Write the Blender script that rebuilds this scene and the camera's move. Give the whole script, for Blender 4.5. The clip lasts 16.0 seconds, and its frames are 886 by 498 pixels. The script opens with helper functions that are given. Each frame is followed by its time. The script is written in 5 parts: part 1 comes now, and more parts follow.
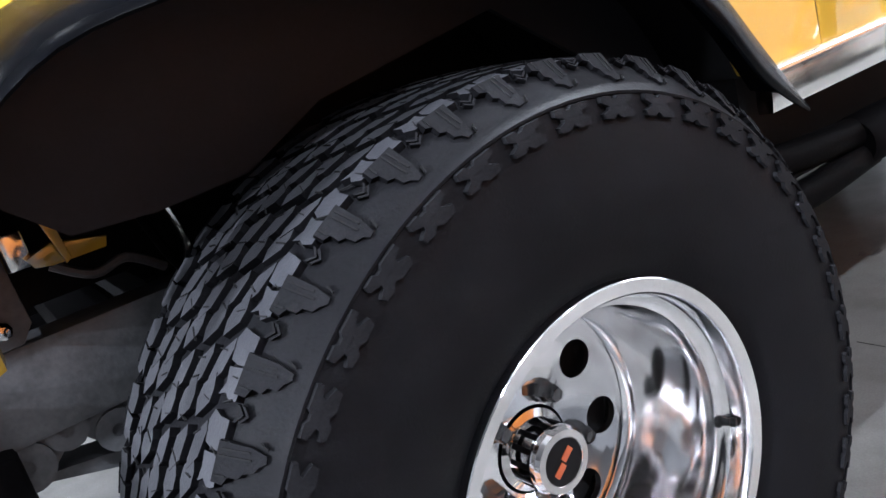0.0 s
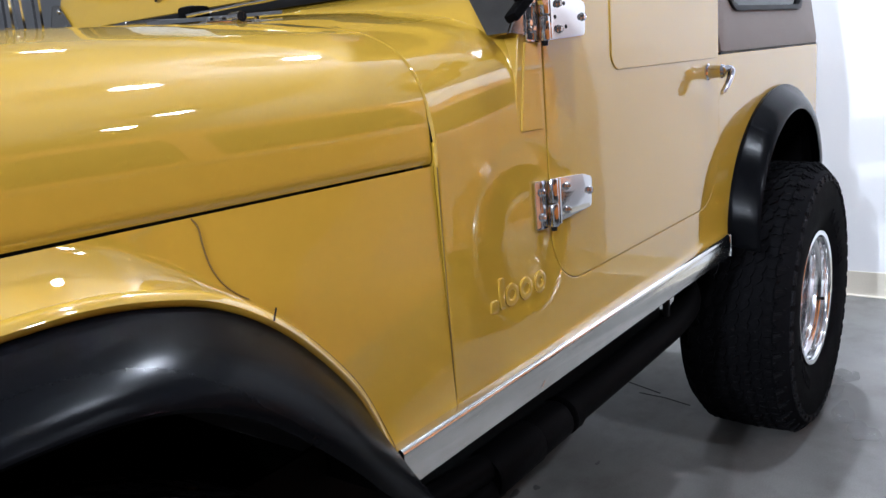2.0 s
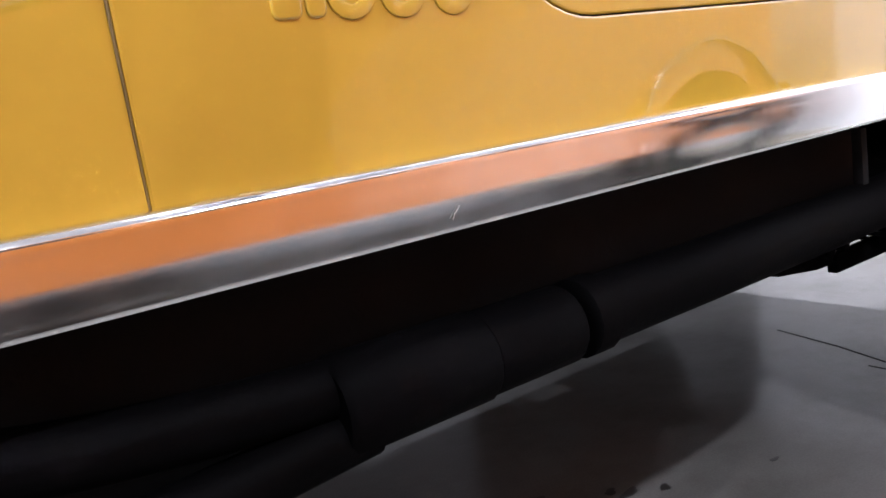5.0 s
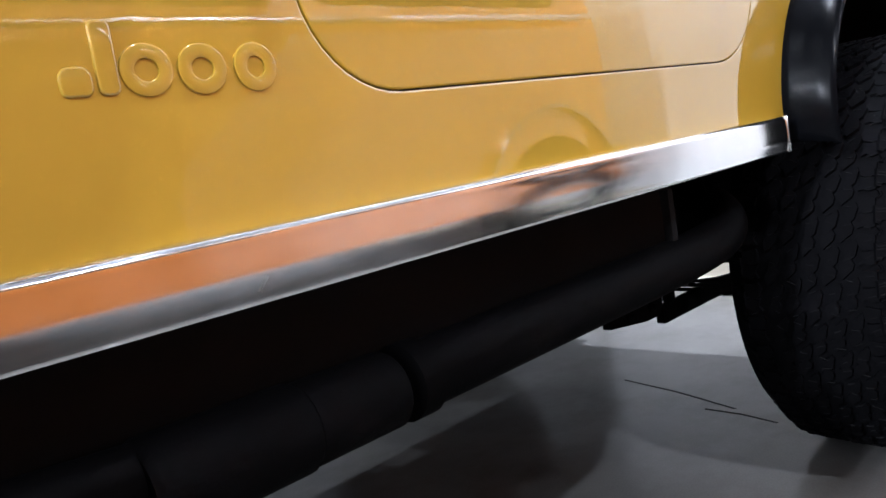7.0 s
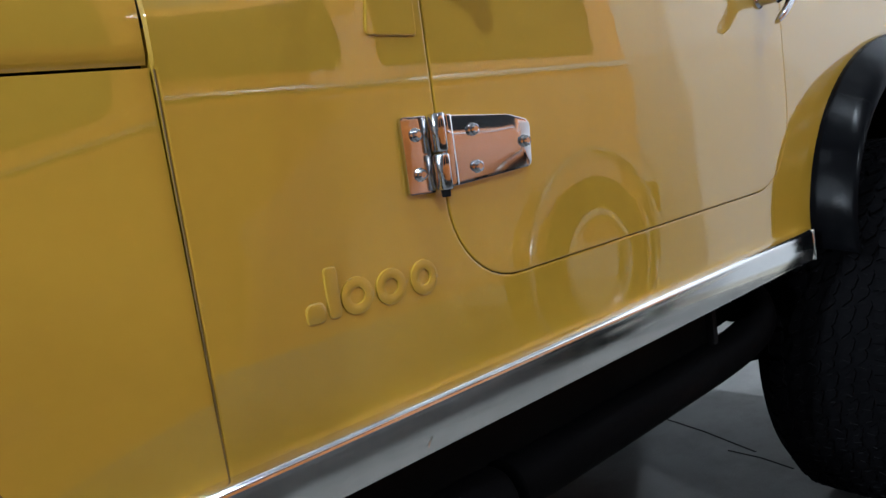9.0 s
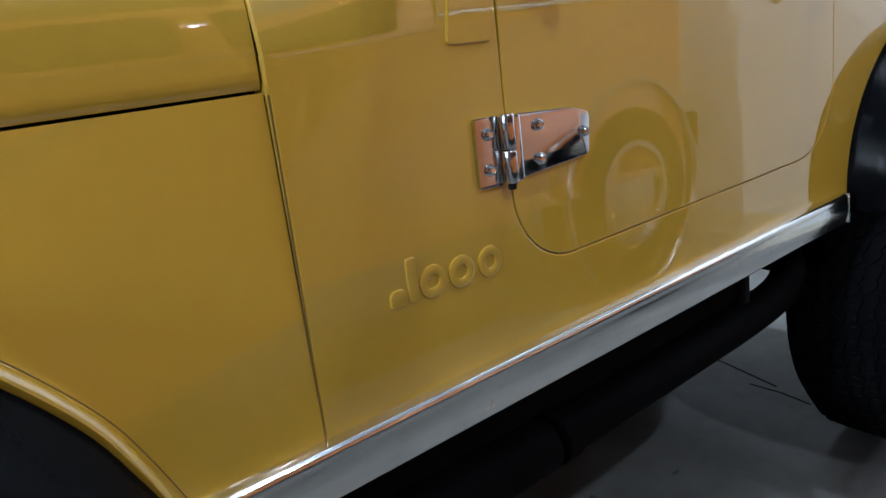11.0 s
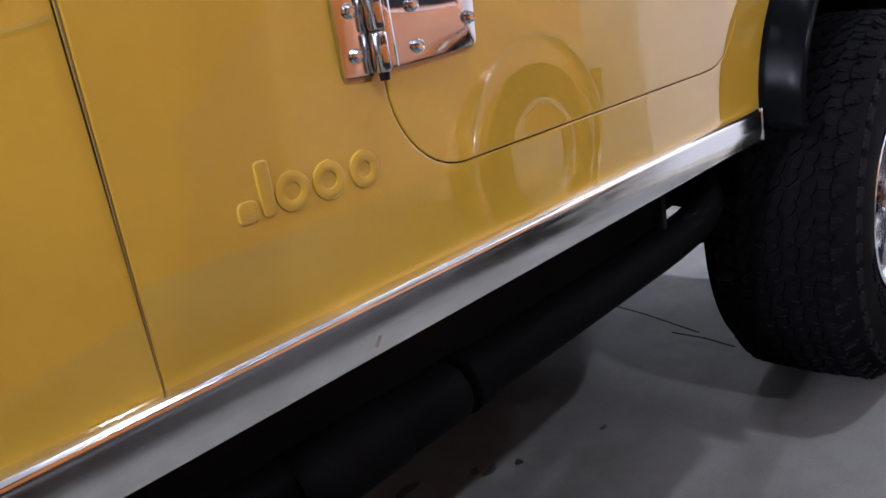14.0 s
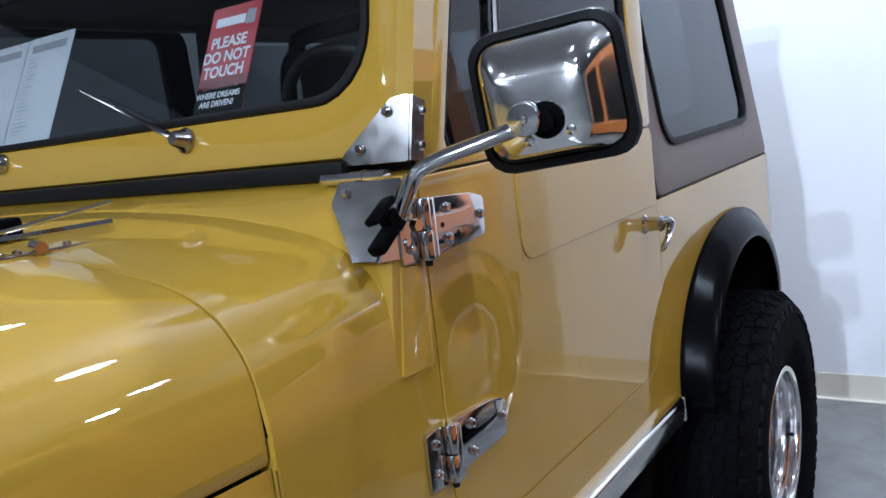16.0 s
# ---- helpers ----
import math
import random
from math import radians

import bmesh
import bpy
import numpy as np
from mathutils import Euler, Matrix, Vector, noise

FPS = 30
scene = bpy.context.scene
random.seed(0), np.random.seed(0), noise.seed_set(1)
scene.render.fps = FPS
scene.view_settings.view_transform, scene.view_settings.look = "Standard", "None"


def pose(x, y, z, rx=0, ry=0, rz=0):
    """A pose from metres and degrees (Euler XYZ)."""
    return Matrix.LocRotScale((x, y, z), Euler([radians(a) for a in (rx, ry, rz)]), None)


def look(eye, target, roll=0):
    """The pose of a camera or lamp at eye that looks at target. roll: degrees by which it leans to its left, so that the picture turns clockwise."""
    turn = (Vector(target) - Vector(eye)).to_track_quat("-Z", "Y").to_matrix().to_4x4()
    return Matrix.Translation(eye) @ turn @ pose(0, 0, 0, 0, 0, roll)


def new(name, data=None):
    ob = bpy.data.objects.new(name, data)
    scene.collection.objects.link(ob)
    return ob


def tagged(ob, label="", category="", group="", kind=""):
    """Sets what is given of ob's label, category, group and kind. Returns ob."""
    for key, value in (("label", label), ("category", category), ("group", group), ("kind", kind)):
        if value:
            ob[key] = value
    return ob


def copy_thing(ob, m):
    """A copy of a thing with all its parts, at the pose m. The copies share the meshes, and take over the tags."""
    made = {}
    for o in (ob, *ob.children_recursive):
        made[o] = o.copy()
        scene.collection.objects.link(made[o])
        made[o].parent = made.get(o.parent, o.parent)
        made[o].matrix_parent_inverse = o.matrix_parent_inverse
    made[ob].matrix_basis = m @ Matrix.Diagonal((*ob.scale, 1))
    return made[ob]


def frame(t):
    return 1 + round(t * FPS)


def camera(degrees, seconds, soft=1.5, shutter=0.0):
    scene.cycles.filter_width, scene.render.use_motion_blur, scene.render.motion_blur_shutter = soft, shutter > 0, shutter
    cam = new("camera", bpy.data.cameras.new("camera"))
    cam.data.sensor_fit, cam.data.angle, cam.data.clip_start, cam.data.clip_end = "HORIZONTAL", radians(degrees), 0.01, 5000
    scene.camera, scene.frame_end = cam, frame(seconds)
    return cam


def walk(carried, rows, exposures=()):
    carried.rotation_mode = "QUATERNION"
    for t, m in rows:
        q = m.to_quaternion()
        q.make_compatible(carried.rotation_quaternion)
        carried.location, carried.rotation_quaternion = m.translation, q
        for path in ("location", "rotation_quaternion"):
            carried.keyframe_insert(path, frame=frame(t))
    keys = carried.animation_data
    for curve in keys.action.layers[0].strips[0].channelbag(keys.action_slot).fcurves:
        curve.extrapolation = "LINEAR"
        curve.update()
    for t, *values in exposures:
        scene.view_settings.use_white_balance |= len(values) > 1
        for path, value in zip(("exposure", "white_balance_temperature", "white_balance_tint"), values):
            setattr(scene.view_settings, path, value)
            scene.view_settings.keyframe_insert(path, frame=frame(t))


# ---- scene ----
cam = camera(57.3, 16.0)
METRES, EYE, TILT, LEAN, TURN = 8.0, 1.5, 0.0, 0.0, 0.0
PATH = [
    (0, (-1.067, -0.685, 0.917), (-0.209, 0.817, 0.42), -15.9),
    (0.5, (-1.124, -0.73, 1.02), (-0.134, 0.624, 0.366), -11.9),
    (1, (-1.115, -0.761, 1.099), (-0.072, 0.576, 0.493), -10.8),
    (1.5, (-1.048, -0.755, 1.199), (0.335, 0.566, 0.615), -7.4),
    (2, (-0.898, -0.684, 1.226), (0.652, 0.501, 0.789), -4.7),
    (2.5, (-0.672, -0.669, 1.152), (0.8, 0.64, 0.808), -4.2),
    (3, (-0.388, -0.624, 0.97), (0.664, 1.069, 0.804), -7.4),
    (3.5, (-0.275, -0.486, 0.792), (0.66, 1.28, 0.713), -9.5),
    (4, (-0.213, -0.489, 0.743), (0.639, 1.315, 0.593), -11.6),
    (4.5, (-0.183, -0.492, 0.754), (0.788, 1.232, 0.459), -10.4),
    (5, (-0.14, -0.521, 0.771), (0.97, 1.105, 0.423), -8.4),
    (5.2, (-0.132, -0.53, 0.773), (1.043, 1.052, 0.432), -8.2),
    (7.5, (-0.111, -0.562, 0.769), (1.273, 0.862, 0.531), -9.3),
    (8, (-0.148, -0.572, 0.805), (1.224, 0.862, 0.56), -9.2),
    (8.5, (-0.236, -0.614, 0.912), (1.134, 0.822, 0.662), -8.4),
    (10.8, (-0.391, -0.68, 1.133), (0.851, 0.808, 0.639), -6.7),
    (11, (-0.386, -0.682, 1.126), (0.86, 0.796, 0.616), -6.8),
    (11.5, (-0.365, -0.688, 1.162), (1.024, 0.666, 0.679), -5.7),
    (12, (-0.396, -0.716, 1.217), (1.139, 0.49, 0.784), -4.4),
    (12.5, (-0.4, -0.723, 1.134), (1.081, 0.509, 0.598), -5.3),
    (13, (-0.343, -0.624, 0.96), (1.033, 0.715, 0.401), -9.1),
    (13.5, (-0.303, -0.587, 0.962), (0.953, 0.853, 0.372), -10.9),
    (14, (-0.273, -0.608, 0.992), (1.105, 0.732, 0.441), -9.4),
    (14.5, (-0.293, -0.626, 1.024), (1.154, 0.649, 0.494), -7.7),
    (15, (-0.399, -0.676, 1.217), (1.073, 0.543, 0.629), -6.7),
    (15.5, (-0.49, -0.686, 1.388), (1.039, 0.519, 0.932), -6.8),
    (16, (-0.547, -0.625, 1.43), (1.074, 0.504, 1.119), -6.8),
]
EXPOSURE = [(0, 2.15, 6100, 15), (0.5, 2.1, 6100, 15), (1, 2.2, 6100, 16), (1.5, 1.75, 6100, 19), (2, 0.75, 5950, 14), (2.5, 0.35, 6050, 15), (3, 0.1, 6400, 18), (3.5, 0.15, 6500, 20), (4, 0.55, 6500, 22), (4.5, 1.1, 6400, 22), (5.2, 1.52, 6200, 21),
            (7.5, 1.05, 6000, 13), (8.5, 0.6, 5900, 8), (11, 0.2, 5650, 8), (12, 0.42, 5750, 10), (12.5, 0.46, 5800, 14), (13.5, 0.74, 6100, 26), (14, 0.72, 6000, 22), (14.5, 0.6, 5750, 13), (15, 0.58, 5700, 13), (16, 0.2, 5500, 13)]
walk(cam, [(t, look(eye, target, roll)) for t, eye, target, roll in PATH], EXPOSURE)

# ---- world and lamps ----
world = bpy.data.worlds.new("world")
scene.world = world
world.use_nodes = True
world.node_tree.nodes["Background"].inputs[0].default_value = (0.75, 0.82, 1.0, 1)
world.node_tree.nodes["Background"].inputs[1].default_value = 0.0

LAMP_Z = 4.75
LAMPS = [(x, y) for x in (-12.8, -9.05, -5.3, -1.55, 2.2) for y in (-3.0, -0.2, 4.2)]
SHIFT = {(-12.8, -0.2): (0.0, -0.9), (-9.05, -0.2): (0.0, -0.6), (2.2, -0.2): (0.55, 0.75), (2.2, -3.0): (0.0, -0.7), (-1.55, -3.0): (1.15, -0.75)}          # lamps moved off the grid to place shadows and brighten the white wall
FILL_BEHIND = {(-2.0, -5.2): 10.0, (0.2, -5.2): 20.0, (2.2, -5.2): 40.0}          # fill lamps added beyond the parked wagon
FILL_GAP = {(1.4, -0.8): 165.0}          # fill lamp added over the gap between the two vehicles
SMALL = list(FILL_BEHIND) + list(FILL_GAP) + [(-7.2, -1.7), (-3.4, -1.7), (-7.2, 2.0), (-3.4, 2.0)]
POWER = {-3.0: (200.0, 120.0, 42.0, 240.0, 50.0), -0.2: (1400.0, 900.0, 110.0, 20.0, 560.0), 4.2: (120.0, 80.0, 170.0, 80.0, 60.0)}
for i, (x, y) in enumerate(LAMPS + SMALL):
    data = bpy.data.lights.new("lamp", "POINT")
    data.shadow_soft_size = 0.12 if (x, y) in FILL_BEHIND else 0.06
    data.energy, data.color = POWER[y][i // 3] if i < len(LAMPS) else {**FILL_BEHIND, **FILL_GAP}.get((x, y), 16.0), (0.89, 0.955, 1.0)
    lamp = new("lamp", data)
    dx, dy = SHIFT.get((x, y), (0.0, 0.0))
    lamp.matrix_world = pose(x + dx, y + dy, LAMP_Z - 0.13)

# ---- materials ----


def node_mat(name):
    m = bpy.data.materials.new(name)
    m.use_nodes = True
    nt = m.node_tree
    return m, nt.nodes, nt.links, nt.nodes["Principled BSDF"]


def pmat(name, col, rough=0.5, metal=0.0, coat=0.0, var=0.12, scale=9.0, fine=140.0, bump=0.0, rvar=0.08, spec=0.5, island=0.0, coat_rough=0.03, bdist=0.002):
    """A surface with two scales of colour and gloss variation and a fine relief."""
    m, n, l, b = node_mat(name)
    tc = n.new("ShaderNodeTexCoord")
    big, small = n.new("ShaderNodeTexNoise"), n.new("ShaderNodeTexNoise")
    big.inputs["Scale"].default_value, small.inputs["Scale"].default_value = scale, fine
    big.inputs["Detail"].default_value = 5
    for t in (big, small):
        l.new(tc.outputs["Object"], t.inputs["Vector"])
    mix = n.new("ShaderNodeMath")
    mix.operation = "MULTIPLY_ADD"
    l.new(small.outputs["Fac"], mix.inputs[0])
    mix.inputs[1].default_value = 0.4
    scaled = n.new("ShaderNodeMath")
    scaled.operation = "MULTIPLY"
    scaled.inputs[1].default_value = 0.6
    l.new(big.outputs["Fac"], scaled.inputs[0])
    l.new(scaled.outputs[0], mix.inputs[2])
    fac = mix.outputs[0]
    if island:
        geo, add = n.new("ShaderNodeNewGeometry"), n.new("ShaderNodeMath")
        add.operation = "MULTIPLY_ADD"
        l.new(geo.outputs["Random Per Island"], add.inputs[0])
        add.inputs[1].default_value = island
        l.new(fac, add.inputs[2])
        fac = add.outputs[0]
    ramp = n.new("ShaderNodeValToRGB")
    ramp.color_ramp.elements[0].position, ramp.color_ramp.elements[1].position = 0.3, 0.7 + island
    lo = [max(0.0, c * (1 - var)) for c in col]
    hi = [min(1.0, c * (1 + var)) for c in col]
    ramp.color_ramp.elements[0].color, ramp.color_ramp.elements[1].color = (*lo, 1), (*hi, 1)
    l.new(fac, ramp.inputs[0])
    l.new(ramp.outputs[0], b.inputs["Base Color"])
    rr = n.new("ShaderNodeMapRange")
    rr.inputs["From Min"].default_value, rr.inputs["From Max"].default_value = 0.3, 0.7
    rr.inputs["To Min"].default_value, rr.inputs["To Max"].default_value = max(0.0, rough - rvar), min(1.0, rough + rvar)
    l.new(mix.outputs[0], rr.inputs["Value"])
    l.new(rr.outputs[0], b.inputs["Roughness"])
    b.inputs["Metallic"].default_value = metal
    b.inputs["Specular IOR Level"].default_value = spec
    b.inputs["Coat Weight"].default_value, b.inputs["Coat Roughness"].default_value = coat, coat_rough
    if bump:
        bm_ = n.new("ShaderNodeBump")
        bm_.inputs["Strength"].default_value, bm_.inputs["Distance"].default_value = bump, bdist
        l.new(small.outputs["Fac"], bm_.inputs["Height"])
        l.new(bm_.outputs[0], b.inputs["Normal"])
    return m


def glass_mat(name, tint, gloss=0.04, edge=0.9):
    m, n, l, b = node_mat(name)
    n.remove(b)
    out = n["Material Output"]
    tr, gl, mx, lw, pw, mul = (n.new(k) for k in ("ShaderNodeBsdfTransparent", "ShaderNodeBsdfGlossy", "ShaderNodeMixShader", "ShaderNodeLayerWeight", "ShaderNodeMath", "ShaderNodeMath"))
    tr.inputs[0].default_value = (*tint, 1)
    gl.inputs["Roughness"].default_value = 0.01
    lw.inputs[0].default_value = 0.5
    pw.operation, pw.inputs[1].default_value = "POWER", 4.0
    mul.operation, mul.inputs[1].default_value, mul.inputs[2].default_value = "MULTIPLY_ADD", edge, gloss
    l.new(lw.outputs["Facing"], pw.inputs[0])
    l.new(pw.outputs[0], mul.inputs[0])
    l.new(mul.outputs[0], mx.inputs[0])
    l.new(tr.outputs[0], mx.inputs[1])
    l.new(gl.outputs[0], mx.inputs[2])
    l.new(mx.outputs[0], out.inputs[0])
    return m


def paint_mat(name, col):
    """Glossy two-layer car paint with a slight orange peel and a little dust."""
    m = pmat(name, col, 0.5, 0.0, 1.0, 0.035, 3.0, 60.0, 0.0, 0.05, 0.04, coat_rough=0.012)
    n, l = m.node_tree.nodes, m.node_tree.links
    b = n["Principled BSDF"]
    tc, peel, bp = n.new("ShaderNodeTexCoord"), n.new("ShaderNodeTexNoise"), n.new("ShaderNodeBump")
    peel.inputs["Scale"].default_value = 26.0
    peel.inputs["Detail"].default_value = 1.0
    l.new(tc.outputs["Object"], peel.inputs["Vector"])
    b.inputs["Coat IOR"].default_value = 2.1
    bp.inputs["Strength"].default_value, bp.inputs["Distance"].default_value = 0.03, 0.002
    l.new(peel.outputs["Fac"], bp.inputs["Height"])
    l.new(bp.outputs[0], b.inputs["Coat Normal"])
    return m


def concrete_mat():
    """Sealed grey concrete: clouds, fine speckle, darker patches and tyre scuffs, uneven gloss."""
    m, n, l, b = node_mat("sealed_concrete")
    tc = n.new("ShaderNodeTexCoord")

    def noise_node(scale, detail, rough=0.55):
        t = n.new("ShaderNodeTexNoise")
        t.inputs["Scale"].default_value, t.inputs["Detail"].default_value, t.inputs["Roughness"].default_value = scale, detail, rough
        l.new(tc.outputs["Object"], t.inputs["Vector"])
        return t

    def ramp(src, p0, p1, c0, c1):
        r = n.new("ShaderNodeValToRGB")
        r.color_ramp.elements[0].position, r.color_ramp.elements[1].position = p0, p1
        r.color_ramp.elements[0].color, r.color_ramp.elements[1].color = (*c0, 1), (*c1, 1)
        l.new(src, r.inputs[0])
        return r

    cloud, patch, grit = noise_node(1.3, 6), noise_node(4.5, 5, 0.65), noise_node(220, 2)
    base = ramp(cloud.outputs["Fac"], 0.32, 0.72, (0.116, 0.114, 0.110), (0.186, 0.182, 0.174))
    stain = ramp(patch.outputs["Fac"], 0.30, 0.56, (0.72, 0.71, 0.69), (1, 1, 1))
    speck = ramp(grit.outputs["Fac"], 0.3, 0.7, (0.88, 0.88, 0.88), (1.06, 1.06, 1.06))
    m1, m2 = n.new("ShaderNodeMixRGB"), n.new("ShaderNodeMixRGB")
    for mm, a, c in ((m1, base, stain), (m2, None, speck)):
        mm.blend_type, mm.inputs[0].default_value = "MULTIPLY", 0.85
        l.new((a or m1).outputs[0], mm.inputs[1])
        l.new(c.outputs[0], mm.inputs[2])
    l.new(m2.outputs[0], b.inputs["Base Color"])
    rg = n.new("ShaderNodeMapRange")
    rg.inputs["To Min"].default_value, rg.inputs["To Max"].default_value = 0.10, 0.26
    l.new(patch.outputs["Fac"], rg.inputs["Value"])
    l.new(rg.outputs[0], b.inputs["Roughness"])
    b.inputs["Specular IOR Level"].default_value = 0.11
    bp = n.new("ShaderNodeBump")
    bp.inputs["Strength"].default_value, bp.inputs["Distance"].default_value = 0.12, 0.001
    l.new(grit.outputs["Fac"], bp.inputs["Height"])
    l.new(bp.outputs[0], b.inputs["Normal"])
    return m


M_YELLOW = paint_mat("yellow_paint", (0.42, 0.254, 0.0235))
M_ORANGE = paint_mat("copper_orange_paint", (0.56, 0.185, 0.045))
M_FLARE = pmat("black_flare_plastic", (0.0020, 0.0022, 0.0028), 0.24, spec=0.035, var=0.2, fine=420, rvar=0.03)
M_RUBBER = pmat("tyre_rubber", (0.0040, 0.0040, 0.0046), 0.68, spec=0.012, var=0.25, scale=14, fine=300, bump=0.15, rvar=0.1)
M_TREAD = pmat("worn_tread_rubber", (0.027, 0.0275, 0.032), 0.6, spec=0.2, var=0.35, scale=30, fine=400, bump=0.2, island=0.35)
# Front sidewall a little lighter, for the sheen of light on it.
M_SIDEWALL = pmat("lit_sidewall_rubber", (0.0055, 0.0055, 0.0064), 0.55, spec=0.04, var=0.25, scale=14, fine=300, bump=0.15, rvar=0.1)
# Raised shoulder and ring blocks: their lit edges put into a paler rubber.
M_LUG = pmat("lit_raised_rubber", (0.0085, 0.0085, 0.0096), 0.65, spec=0.03, var=0.35, scale=30, fine=400, bump=0.2)
M_CHROME = pmat("chrome", (0.66, 0.65, 0.65), 0.06, 1.0, var=0.05, rvar=0.03, scale=20)
M_STEEL = pmat("polished_stainless", (0.82, 0.81, 0.78), 0.12, 1.0, var=0.08, rvar=0.05, scale=30, fine=500)
M_BRUSHED = pmat("brushed_stainless", (0.40, 0.385, 0.365), 0.16, 1.0, var=0.1, rvar=0.05, scale=40, fine=600)
M_ALU = pmat("polished_aluminium", (0.80, 0.80, 0.81), 0.10, 1.0, var=0.06, rvar=0.05, scale=16, fine=220)
M_BLACK = pmat("black_chassis_paint", (0.0017, 0.0016, 0.0018), 0.6, spec=0.025, var=0.3, bump=0.2, fine=180)
# Near-black that also stands in for shade inside and beneath the body.
M_MATT_DARK = pmat("matt_black_and_shade", (0.009, 0.009, 0.0095), 0.9, spec=0.1, var=0.3, bump=0.3, fine=120)
M_APRON = pmat("dusty_black_apron", (0.013, 0.014, 0.018), 0.6, spec=0.2, var=0.3, scale=12, fine=150, bump=0.15)
M_GASKET = pmat("black_rubber_gasket", (0.006, 0.006, 0.0065), 0.45, spec=0.1, var=0.2)
M_TOP = pmat("taupe_grained_hardtop", (0.155, 0.125, 0.108), 0.55, var=0.12, scale=25, fine=500, bump=0.35)
M_WALL = pmat("white_wall_paint", (0.80, 0.81, 0.83), 0.6, var=0.025, scale=1.6, fine=160, bump=0.06)
M_GREY = pmat("grey_wall_paint", (0.10, 0.10, 0.102), 0.7, var=0.05, scale=1.2)
M_CEIL = pmat("grey_ceiling_paint", (0.14, 0.14, 0.145), 0.8, var=0.1, scale=2)
M_BASE = pmat("beige_rubber_baseboard", (0.50, 0.46, 0.38), 0.45, var=0.06, scale=3)
M_CONCRETE = concrete_mat()
M_AMBER = pmat("amber_lens", (0.80, 0.13, 0.01), 0.15, 0.0, 1.0, var=0.15, scale=60)
M_RED = pmat("red_card", (0.45, 0.012, 0.02), 0.35, var=0.08, scale=12)
M_PAPER = pmat("white_paper", (0.72, 0.73, 0.74), 0.7, var=0.03)
M_INK = pmat("grey_ink", (0.36, 0.36, 0.38), 0.7, var=0.1)
M_WHITE = pmat("white_ink", (0.85, 0.85, 0.85), 0.6, var=0.02)
M_SEAT = pmat("dark_seat_vinyl", (0.016, 0.015, 0.015), 0.5, var=0.2, bump=0.2)
M_GLASS = glass_mat("clear_glass", (0.74, 0.77, 0.78), 0.035)
M_TINT = glass_mat("smoked_glass", (0.30, 0.32, 0.33), 0.035, 0.6)
M_PALE = glass_mat("pale_tinted_glass", (0.66, 0.68, 0.69), 0.03)
M_DAMP = pmat("damp_floor_stain", (0.018, 0.016, 0.014), 0.5, var=0.25, scale=20)
M_PATCH = pmat("dark_patch_concrete", (0.082, 0.080, 0.076), 0.22, var=0.25, scale=20)
M_ORANGE_INK = pmat("orange_red_ink", (0.42, 0.09, 0.03), 0.4, var=0.1)
M_FRAME = pmat("dusty_black_steel", (0.085, 0.086, 0.092), 0.45, spec=0.4, var=0.35, scale=24, bump=0.15)
M_BULB = pmat("dark_amber_lens", (0.30, 0.05, 0.008), 0.2, 0.0, 1.0, var=0.2, scale=80)
M_JOINT = pmat("brown_panel_gap", (0.13, 0.072, 0.010), 0.7, var=0.1)
M_DARKRED = pmat("dark_red_print", (0.16, 0.006, 0.010), 0.35, var=0.1)
M_GUN = pmat("dark_chrome", (0.11, 0.11, 0.115), 0.10, 1.0, var=0.1, rvar=0.03)
M_SCUFF = pmat("pale_floor_scrape", (0.36, 0.35, 0.33), 0.5, var=0.2, scale=30)

# ---- mesh helpers ----


def part(name, bm, material, parent=None, label="", at=None, smooth=40, turn=0.0):
    """Links a bmesh (or a finished mesh) as one object under a thing or part; at: its place in the world."""
    if isinstance(bm, bmesh.types.BMesh):
        bmesh.ops.recalc_face_normals(bm, faces=bm.faces)
        me = bpy.data.meshes.new(name)
        bm.to_mesh(me)
        bm.free()
        if smooth:
            me.polygons.foreach_set("use_smooth", [True] * len(me.polygons))
            me.set_sharp_from_angle(angle=radians(smooth))
        me.materials.append(material)
    else:
        me = bm
    ob = new(name, me)
    if parent:
        ob.parent = parent
        ob.matrix_parent_inverse = WORLD_OF[parent.name].inverted()
    m = pose(*(at or (0, 0, 0)), 0, 0, turn)
    ob.matrix_basis = m
    WORLD_OF[ob.name] = m
    if label:
        ob["label"] = label
    return ob


WORLD_OF = {}


def thing(name, at, label, category, group="", kind=""):
    ob = new(name)
    ob.matrix_basis = pose(*at)
    WORLD_OF[ob.name] = pose(*at)
    return tagged(ob, label, category, group, kind)


def bevelled(bm, width, segments=2, angle=35):
    if width > 0:
        edges = [e for e in bm.edges if len(e.link_faces) == 2 and e.calc_face_angle(0) > radians(angle)]
        bmesh.ops.bevel(bm, geom=edges, offset=width, segments=segments, affect="EDGES", profile=0.6)
    return bm


def box(x0, x1, y0, y1, z0, z1, bev=0.0, bm=None, m=None):
    mine = bmesh.new()
    bmesh.ops.create_cube(mine, size=1.0)
    for v in mine.verts:
        v.co = Vector(((x0 + x1) / 2 + v.co.x * (x1 - x0), (y0 + y1) / 2 + v.co.y * (y1 - y0), (z0 + z1) / 2 + v.co.z * (z1 - z0)))
    bevelled(mine, bev)
    if m:
        mine.transform(m)
    return mine if bm is None else join(bm, mine)


def join(bm, other):
    vs = [bm.verts.new(v.co) for v in other.verts]
    other.verts.index_update()
    for f in other.faces:
        bm.faces.new([vs[v.index] for v in f.verts])
    other.free()
    return bm


def to3(p, plane, h):
    a, b = p
    return {"xz": (a, h, b), "xy": (a, b, h), "yz": (h, a, b)}[plane]


